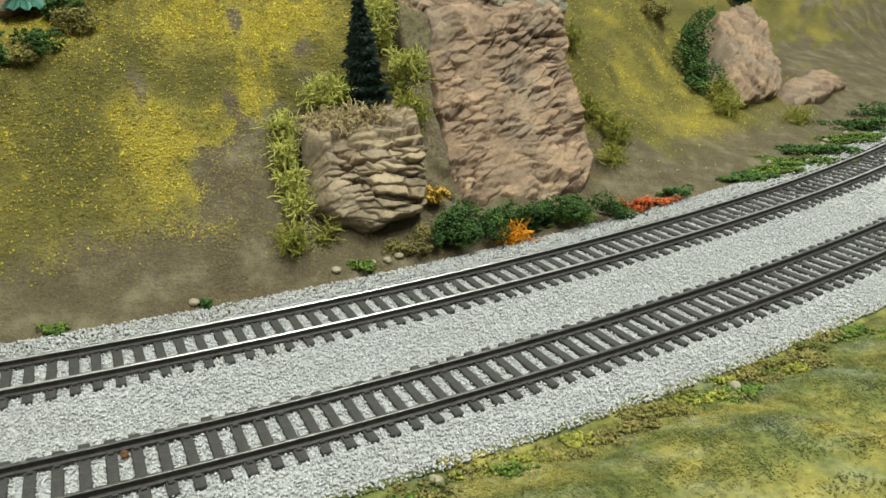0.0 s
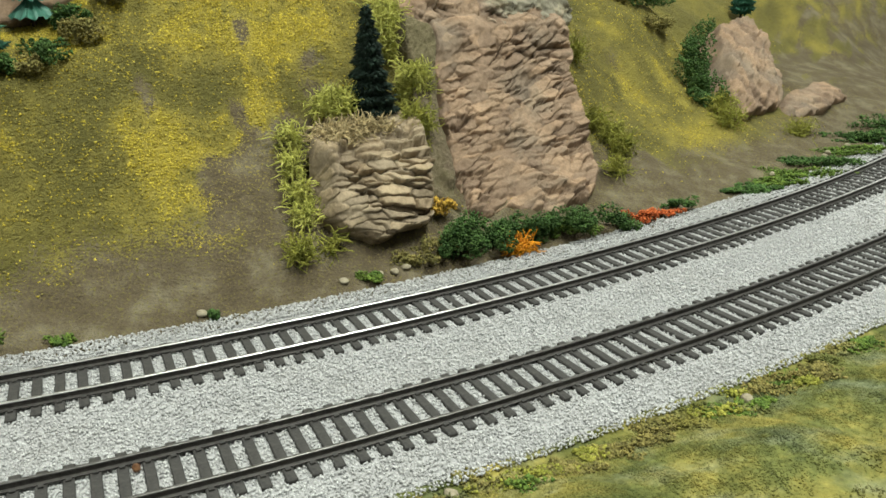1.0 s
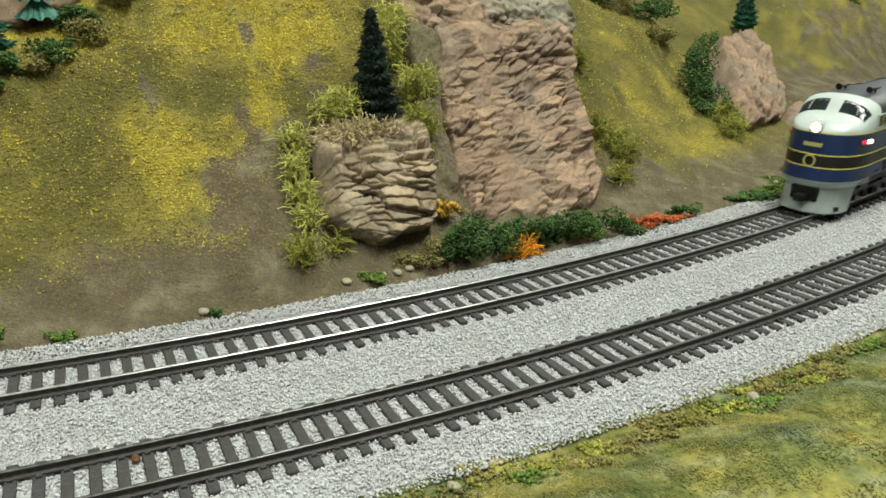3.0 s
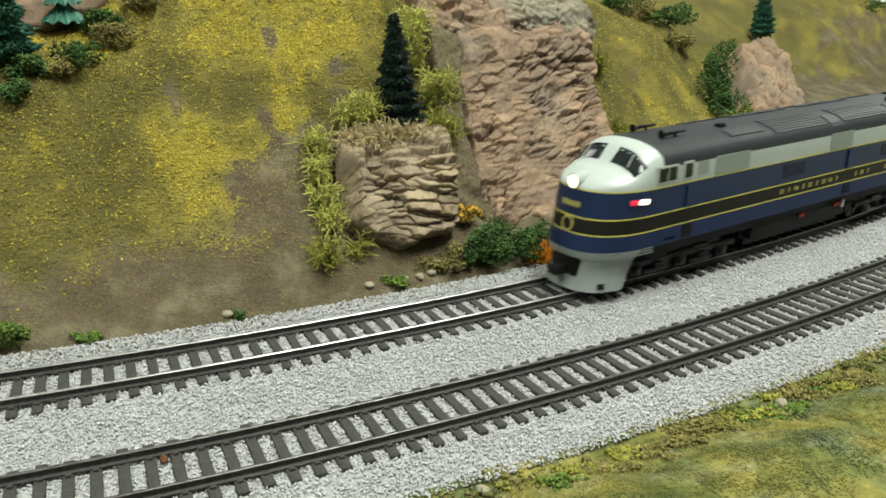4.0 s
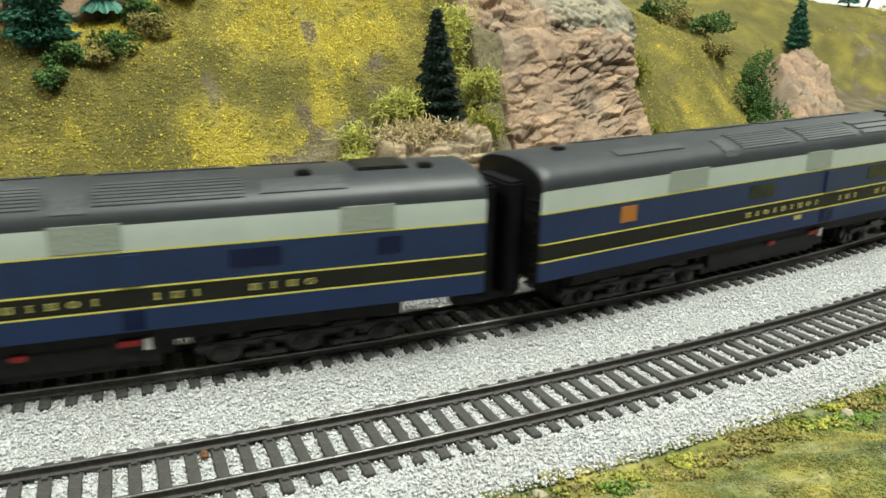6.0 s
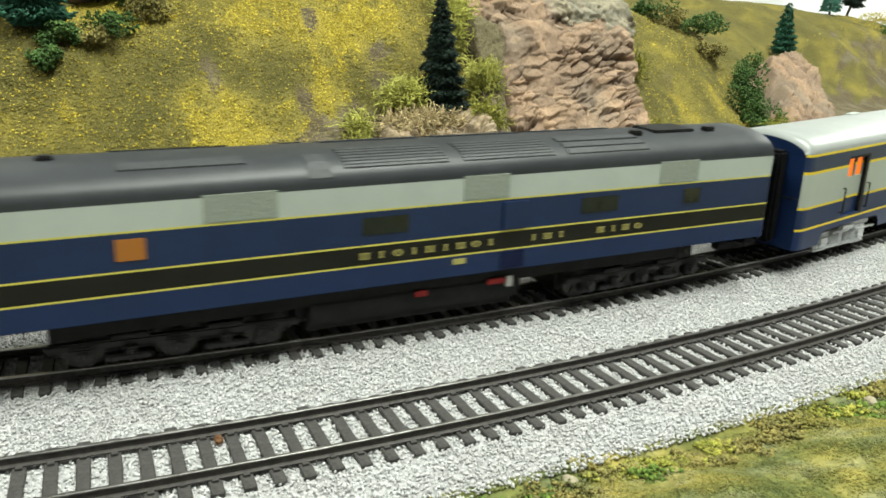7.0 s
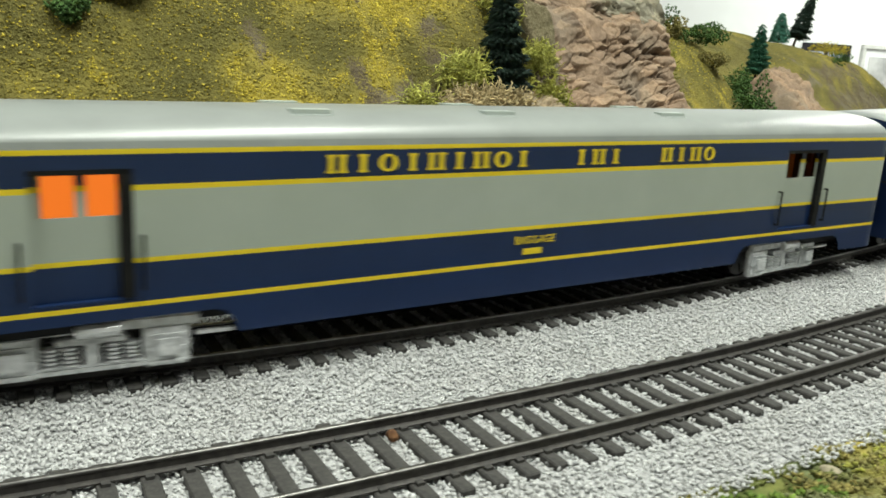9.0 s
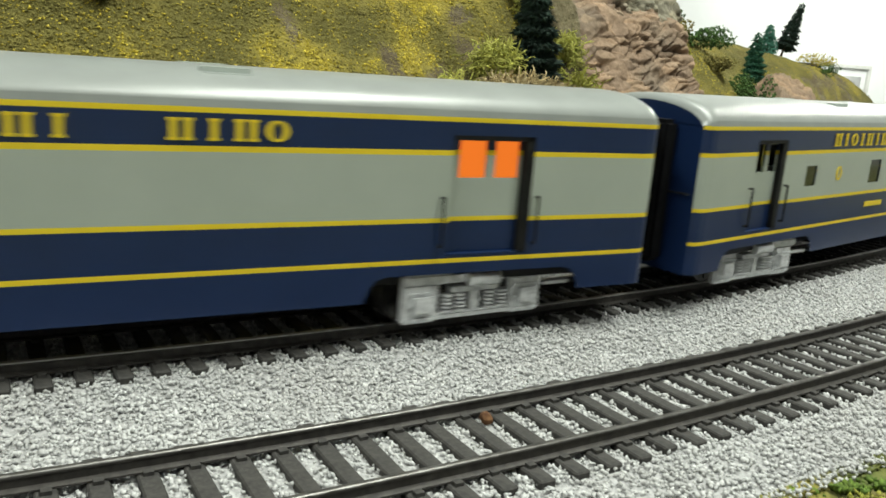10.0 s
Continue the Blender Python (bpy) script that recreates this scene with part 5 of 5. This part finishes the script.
    for q in range(3):
        bm = bmesh.new()
        ra, rb = [], []
        for k in range(-9, 10):
            for lst, z, o in ((ra, 0.0146 + q * 0.0009, 0.0005), (rb, 0.0151 + q * 0.0009, 0.0005)):
                x, y = plan(abs(radians(k * 10)), HALF_W + o, L0 - 0.0041, 0.027)
                lst.append(bm.verts.new((x, math.copysign(y, k), z - 0.0008)))
        for k in range(18):
            bm.faces.new((ra[k], ra[k + 1], rb[k + 1], rb[k]))
        bmesh.ops.solidify(bm, geom=list(bm.faces), thickness=0.0012)
        part("pilot_rib", bm, M_CREAM, root)
    part("coupler", box_bm((L0 - 0.0085, -0.0024, 0.0064), (L0 - 0.001, 0.0024, 0.0096), 0.0005), M_BLACK, root)
    # solid black block drawn for the dark gap round the coupler
    part("coupler_pocket", box_bm((L0 - 0.0030, -0.0060, 0.0062), (L0 + 0.001, 0.0060, 0.0125), 0.0003), M_BLACK, root)
    for s in (-1, 1):
        x, y = plan(radians(58), 0.0151, L0 - 0.0035, 0.0164)
        xb, yb = plan(radians(66), 0.0151, L0 - 0.0035, 0.0164)
        # black block gives the hole's dark inside as colour; nothing is cut
        hole = part("step_hole", box_bm((-0.0012, -0.0005, -0.0009), (0.0012, 0.0005, 0.0009)), M_BLACK, root)
        hole.matrix_basis = Matrix.Translation((x, s * y, 0.0034)) @ Matrix.Rotation(math.atan2(s * (yb - y), xb - x), 4, "Z")
    # sides
    for x0, x1 in ((-0.0940, -0.0896), (-0.0887, -0.0848)):
        side_panel(root, "cab_window", x0, x1, 0.0392, 0.0440, M_GLASS, 0.0003, M_CREAM)
    side_panel(root, "door_window", -0.0803, -0.0765, 0.0392, 0.0442, M_GLASS, 0.0003, M_CREAM)
    side_panel(root, "vent_panel", -0.0728, -0.0672, 0.0390, 0.0440, M_PATCH)
    for x0, x1 in ((-0.0632, -0.0430), (0.0112, 0.0278), (0.0824, 0.0975)):
        side_panel(root, "air_grille", x0, x1, 0.0378, 0.0446, M_PATCH)
    for x0, x1 in ((-0.0196, -0.0055), (0.0531, 0.0666), (0.0928, 0.0996)):
        side_panel(root, "side_window", x0, x1, 0.0305, 0.0353, M_NAVY_D)
    for x0, x1 in ((-0.0785, -0.0735), (0.0260, 0.0315)):
        side_panel(root, "door", x0, x1, 0.0282, 0.0363, M_NAVY, 0.0007)
        side_panel(root, "door_step", x0, x1, 0.0163, 0.0213, M_NAVY_D if x0 > 0 else M_BLACK, 0.0003)
    side_panel(root, "number_bar", -0.088, -0.082, 0.0168, 0.0178, M_NAVY_D, 0.0002)
    for s in (-1, 1):
        letter_blocks(root, -0.0216, 0.0764, (9, 3, 4), 0.0238, 0.0256, s * (HALF_W + 0.0001), 0.56, M_DULL)
    under_gear(root, -0.035, 0.038)
    # roof
    roof_bits(root, mid, [(-0.025, 0.010, 0.30, 0.85, 7), (0.022, 0.058, 0.30, 0.85, 7), (-0.050, -0.030, 0.45, 0.8, 1), (0.012, 0.020, 0.15, 0.8, 1), (0.062, 0.085, 0.35, 0.8, 1)], [M_GRILLE] * 5)
    part("exhaust_hatch", box_bm((0.090, -0.006, 0.0510), (0.105, 0.006, 0.0523), 0.0004), M_BLACK, root)
    for x, y in ((0.075, -0.006), (0.110, -0.0055), (-0.045, -0.004)):
        part("roof_vent", box_bm((x - 0.002, y - 0.0015, 0.0500), (x + 0.002, y + 0.0015, 0.0528), 0.0004), M_BLACK, root)
    for s in (-1, 1):
        bm = tapered((-0.0800, s * 0.007, 0.0530), (-0.0690, s * 0.007, 0.0530), 0.0009, 0.0004)
        tapered((-0.0820, s * 0.007, 0.0530), (-0.0800, s * 0.007, 0.0530), 0.0016, 0.0009, 10, bm)
        tapered((-0.0745, s * 0.0068, 0.0485), (-0.0745, s * 0.007, 0.0530), 0.0005, 0.0005, 6, bm)
        part("horn", bm, M_BLACK, root)
    part("rear_door", box_bm((L1 - 0.001, -0.005, 0.011), (L1 + 0.0016, 0.005, 0.0445), 0.0006), M_BLACK, root)
    part("diaphragm", box_bm((L1 + 0.0014, -0.0085, 0.010), (L1 + 0.0066, 0.0085, 0.0455), 0.0008), M_RUBBER, root, "black end diaphragm")
    coupler(root, L1 - 0.004, L1 + 0.009)
    base = 0.146
    loco_truck(root, -0.073, -0.073 / R_IN)
    loco_truck(root, 0.073, 0.073 / R_IN)
    return root, base


def build_booster():
    root = tagged(new("booster_locomotive"), "blue, grey and black cabless model diesel booster unit", "locomotive", "train")
    H, H1 = 0.1192, 0.1234
    st = [-H, -H + 0.001] + list(np.linspace(-H + 0.004, H - 0.004, 9)) + [H1 - 0.001, H1]

    def ring(x):
        ins = 0.0006 if x < -H + 0.0005 or x > H1 - 0.0005 else 0
        return [(HALF_W - ins, z) for z in LOCO_Z] + [(max(0, y - ins), z - ins) for y, z in loco_upper()]

    profile_shell("body", st, ring, LOCO_MATS, lambda i, j: LOCO_PICK[j] if j < 7 else 3 if j < 9 else 4, root, smooth_from=9)
    c = 0.134
    for x0, x1 in ((0.067, 0.0853), (0.1381, 0.1528), (0.208, 0.2237)):
        side_panel(root, "air_grille", x0 - c, x1 - c, 0.0378, 0.0446, M_PATCH)
    side_panel(root, "side_window", 0.0466 - c, 0.0533 - c, 0.0302, 0.0355, glow("amber_window", (0.22, 0.085, 0.014), 0.35), label="amber lit window")
    for x0, x1 in ((0.108, 0.1214), (0.1786, 0.1923), (0.2187, 0.2255)):
        side_panel(root, "side_window", x0 - c, x1 - c, 0.0305, 0.0353, M_GLASS)
    side_panel(root, "door", 0.1513 - c, 0.1590 - c, 0.0282, 0.0363, M_NAVY, 0.0007)
    side_panel(root, "door_step", 0.1513 - c, 0.1590 - c, 0.0163, 0.0213, M_NAVY_D, 0.0003)
    side_panel(root, "number_bar", 0.1355 - c, 0.1395 - c, 0.0192, 0.0208, M_DULL)
    for s in (-1, 1):
        letter_blocks(root, 0.1062 - c, 0.2035 - c, (9, 3, 4), 0.0238, 0.0256, s * (HALF_W + 0.0001), 0.56, M_DULL)
    under_gear(root, 0.0908 - c, 0.1623 - c)
    roof_bits(root, ring, [(-0.030, 0.000, 0.30, 0.85, 7), (0.005, 0.035, 0.30, 0.85, 7), (-0.085, -0.055, 0.55, 0.8, 1), (-0.040, -0.034, 0.1, 0.9, 1), (0.040, 0.070, 0.3, 0.85, 3)], [M_GRILLE] * 5)
    part("exhaust_hatch", box_bm((0.080, -0.006, 0.0510), (0.097, 0.006, 0.0523), 0.0004), M_BLACK, root)
    for x, y in ((0.072, -0.006), (0.103, -0.0055), (-0.1, 0.0)):
        part("roof_vent", box_bm((x - 0.002, y - 0.0015, 0.0500), (x + 0.002, y + 0.0015, 0.0528), 0.0004), M_BLACK, root)
    for s in (-1, 1):
        H = 0.1192 if s < 0 else H1
        part("diaphragm", box_bm((min(s * H, s * (H + 0.0062)), -0.0090, 0.010), (max(s * H, s * (H + 0.0062)), 0.0090, 0.0455), 0.0008), M_RUBBER, root, "black end diaphragm")
        for k in range(9):
            z = 0.014 + 0.0033 * k
            part("rung", box_bm((min(s * H, s * (H + 0.0012)), -0.0155, z), (max(s * H, s * (H + 0.0012)), -0.0115, z + 0.0005)), M_TRUCK, root)
        coupler(root, s * (H - 0.004), s * (H + 0.009))
    loco_truck(root, -0.073, -0.073 / R_IN)
    loco_truck(root, 0.073, 0.073 / R_IN)
    return root, 0.146


CAR_Z = [None, 0.0140, 0.0149, 0.0221, 0.0230, 0.0351, 0.0361, 0.0415, 0.0424]
CAR_MATS = [M_NAVY, M_YELLOW, M_GREY, M_ROOFGREY, M_NAVY]
CAR_PICK = [0, 1, 0, 1, 2, 1, 0, 1]
DOOR_Z = (0.0154, 0.0390)


def band_mat(z):
    for k in range(8):
        lo = CAR_Z[k] if CAR_Z[k] else 0.0
        if lo <= z < CAR_Z[k + 1]:
            return CAR_PICK[k]
    return 3


def panel_grid(name, xs, zs, y, holes, mats, root, thick=0.0006):
    """A flat painted plate with openings through it."""
    bm = bmesh.new()
    for a, b in zip(xs, xs[1:]):
        for c, d in zip(zs, zs[1:]):
            mx, mz = (a + b) / 2, (c + d) / 2
            if any(h[0] < mx < h[1] and h[2] < mz < h[3] for h in holes):
                continue
            f = bm.faces.new([bm.verts.new(p) for p in ((a, y, c), (b, y, c), (b, y, d), (a, y, d))])
            f.material_index = band_mat(mz)
    bmesh.ops.remove_doubles(bm, verts=bm.verts, dist=1e-7)
    bmesh.ops.solidify(bm, geom=list(bm.faces), thickness=thick)
    return part(name, bm, mats, root)


def build_coach(name, label, doors, amber, windows, texts, front_truck=-0.0985):
    root = tagged(new(name), label, "passenger car", "train")
    H, W = 0.1405, 0.0175
    trucks = (front_truck, 0.0970)

    def zb(x):
        q = min(abs(x - t) for t in trucks)
        return float(np.interp(q, (0.0205, 0.0225, 0.0240, 0.0250), (0.0118, 0.0112, 0.0095, 0.0068)))

    st = [-H, -H + 0.0008, -H + 0.002, -H + 0.004, H - 0.004, H - 0.002, H - 0.0008, H] + list(np.linspace(-0.135, 0.135, 19))
    for t in trucks:
        st += [t + s * q for s in (-1, 1) for q in (0.0205, 0.0225, 0.0240, 0.0250)]
    for d in doors:
        st += [d[0], d[1]]
    for w in windows:
        st += [w[0], w[1]]
    st = sorted(set(round(x, 5) for x in st))
    zs = sorted(set([z for z in CAR_Z if z] + list(DOOR_Z) + [z for w in windows for z in w[2:4]]))

    def ring(x):
        e = H - abs(x)
        ins = 0.0016 if e < 0.0004 else 0.0007 if e < 0.001 else 0.0002 if e < 0.003 else 0
        return [(W - ins, zb(x))] + [(W - ins, z) for z in zs] + [(max(0, y - ins), z - ins) for y, z in roof_arc(W, 0.0424, 0.0487, 9, 2.15)]

    def pick(i, j):
        if j == 0:
            return 0
        if j - 1 < len(zs) - 1:
            return band_mat((zs[j - 1] + zs[j]) / 2)
        return 3

    def skip(x, z, s):
        return any(d[0] < x < d[1] and DOOR_Z[0] < z < DOOR_Z[1] for d in doors) or any(w[0] < x < w[1] and w[2] < z < w[3] for w in windows)

    profile_shell("body", st, ring, CAR_MATS, pick, root, skip, smooth_from=len(zs) + 1)
    part("underframe", box_bm((-H + 0.002, -0.0150, 0.0095), (H - 0.002, 0.0150, 0.0115)), M_BLACK, root)
    part("inner_floor", box_bm((-H + 0.004, -0.0165, 0.0125), (H - 0.004, 0.0165, 0.0142)), M_INNER, root)
    part("inner_ceiling", box_bm((-H + 0.004, -0.0160, 0.0405), (H - 0.004, 0.0160, 0.0412)), M_INNER, root)
    part("equipment_box", box_bm((-0.055, -0.013, 0.0050), (-0.015, 0.013, 0.0096), 0.0006), M_BLACK, root)
    part("equipment_box", box_bm((0.008, -0.013, 0.0055), (0.060, 0.013, 0.0096), 0.0006), M_BLACK, root)
    # glowing panels stand in for bulb light on the inner bulkheads
    for x0, x1 in amber:
        part("glow_panel", box_bm((x0, 0.0120, 0.0170), (x1, 0.0130, 0.0400)), M_AMBER, root, "self-glowing amber panel behind the door windows")
    for d in doors:
        w = d[1] - d[0]
        panes = [(d[0] + w * f0, d[0] + w * f1, 0.0306, 0.0379) for f0, f1 in ((0.11, 0.45), (0.55, 0.86))]
        for s in (-1, 1):
            y = s * (W - 0.0013)
            xs = sorted([d[0] - 0.001, d[1] + 0.001] + [v for p in panes for v in p[:2]])
            zz = sorted([DOOR_Z[0] - 0.0005, DOOR_Z[1] + 0.0005, 0.0306, 0.0379] + [z for z in CAR_Z if z and DOOR_Z[0] < z < DOOR_Z[1]])
            dr = panel_grid("door", xs, zz, y, panes, CAR_MATS, root)
            a, b = sorted((s * (W - 0.0012), s * (W + 0.0001)))
            # black bar gives the recess's shadow at the door's right edge as colour
            part("door_shade_bar", box_bm((d[1] - 0.0022, a, DOOR_Z[0]), (d[1], b, DOOR_Z[1]), 0), M_BLACK, root)
            part("door_head", box_bm((d[0], a, DOOR_Z[1] - 0.0009), (d[1], b, DOOR_Z[1])), M_BLACK, root)
            part("door_sill", box_bm((d[0], a, DOOR_Z[0]), (d[1], s * (W + 0.0004) if s > 0 else b, DOOR_Z[0] + 0.0004)), M_NAVY, root)
            for gx in (d[0] - 0.0018, d[1] + 0.0014):
                bm = bmesh.new()
                for p, q in (((gx, s * W, 0.0175), (gx, s * (W + 0.0011), 0.0175)), ((gx, s * (W + 0.0011), 0.0173), (gx, s * (W + 0.0011), 0.0272)), ((gx, s * W, 0.0270), (gx, s * (W + 0.0011), 0.0270))):
                    tapered(p, q, 0.00028, 0.00028, 6, bm)
                part("grab_iron", bm, M_BLACK, root)
    for x0, x1, z0, z1 in windows:
        for s in (-1, 1):
            a, b = sorted((s * (W - 0.0009), s * (W - 0.0003)))
            wn = part("window", box_bm((x0, a, z0), (x1, b, z1)), M_GLASS, root)
    for x in (-0.056, -0.0095, 0.0475):
        for s in (-1, 1):
            part("roof_vent", box_bm((x - 0.0052, s * 0.0085 - 0.0024, 0.0462), (x + 0.0052, s * 0.0085 + 0.0024, 0.0486), 0.0010), M_CREAM, root)
    for s in (-1, 1):
        a, b = sorted((s * H, s * (H + 0.0056)))
        part("diaphragm", box_bm((a, -0.0095, 0.0090), (b, 0.0095, 0.0430), 0.0010), M_RUBBER, root, "black end diaphragm")
        part("end_window", box_bm(*[tuple(v) for v in zip(*[sorted(p) for p in ((s * (H - 0.0002), s * (H + 0.0003)), (0.0095, 0.0140), (0.030, 0.038))])]), M_GLASS, root)
        bm = tapered((s * (H + 0.0012), -0.0150, 0.0262), (s * (H + 0.0012), -0.0095, 0.0262), 0.0003, 0.0003, 6)
        part("end_rail", bm, M_STEEL, root)
        coupler(root, s * (H - 0.004), s * (H + 0.008))
    texts(root, W)
    for t in trucks:
        coach_truck(root, t, t / R_IN)
    return root, 0.196


def baggage_texts(root, W):
    c = 0.414
    for s in (-1, 1):
        for x0, x1, n in ((0.3572, 0.4091, 9), (0.4209, 0.4374, 3), (0.4498, 0.4712, 4)):
            letter_blocks(root, x0 - c, x1 - c, (n,), 0.0370, 0.0406, s * (W + 0.0001), 0.78)
        part("number_bar", box_bm((0.4085 - c, min(s * W, s * (W + 0.0002)), 0.0162), (0.4140 - c, max(s * W, s * (W + 0.0002)), 0.0176)), M_YELLOW, root)
    words(root, "BAGGAGE", 0.4118 - c, 0.0196, 0.0026, -W - 0.0002)


def combine_texts(root, W):
    c = 0.7085
    for s in (-1, 1):
        for x0, n in ((0.6337, 9), (0.6930, 3), (0.7210, 4)):
            letter_blocks(root, x0 - c, x0 + 0.0054 * n - c, (n,), 0.0370, 0.0406, s * (W + 0.0001), 0.78)
        part("emblem", plain_mark("ring", 0.6390 - c, 0.6424 - c, 0.0270, 0.0312, *sorted((s * W, s * (W + 0.0002)))), M_YELLOW, root)
        part("number_bar", box_bm((0.663 - c, min(s * W, s * (W + 0.0002)), 0.0180), (0.676 - c, max(s * W, s * (W + 0.0002)), 0.0195)), M_YELLOW, root)


LEAD = build_lead_unit()
BOOST = build_booster()
BAG = build_coach("baggage_car", "navy and grey model baggage car with amber lit door windows", [(-0.109, -0.0925), (0.0890, 0.1075)], [(-0.1035, -0.030), (0.086, 0.1245)], [], baggage_texts)
COMB = build_coach("combine_car", "navy and grey model combine car behind the baggage car", [(-0.1165, -0.1015)], [], [(-0.0884, -0.0821, 0.0262, 0.0318), (-0.0460, -0.0380, 0.0255, 0.0325), (-0.0280, -0.0200, 0.0255, 0.0325), (-0.0100, -0.0020, 0.0255, 0.0325), (0.0080, 0.0160, 0.0255, 0.0325), (0.0260, 0.0340, 0.0255, 0.0325), (0.0440, 0.0520, 0.0255, 0.0325), (0.0620, 0.0700, 0.0255, 0.0325)], combine_texts, -0.1025)
OFFSETS = ((LEAD, -0.125), (BOOST, 0.134), (BAG, 0.414), (COMB, 0.7066))


def motions():
    """The train follows the inner track; its wheels roll with it."""
    for (ob, base), off in OFFSETS:
        rows = []
        r = math.sqrt(R_IN ** 2 - (base / 2) ** 2)
        for i in range(41):
            t = i * 0.25
            a = (train_at(t) + off) / R_IN
            rows.append((t, Matrix.Translation((CX + r * math.sin(a), CY - r * math.cos(a), 0)) @ Matrix.Rotation(a, 4, "Z")))
        walk(ob, rows)
    for ob, x, r in WHEELS:
        walk(ob, [(f / FPS, Matrix.Translation((x, 0, r)) @ Matrix.Rotation((train_at(f / FPS) - train_at(0)) / r, 4, "Y")) for f in range(301)])


motions()
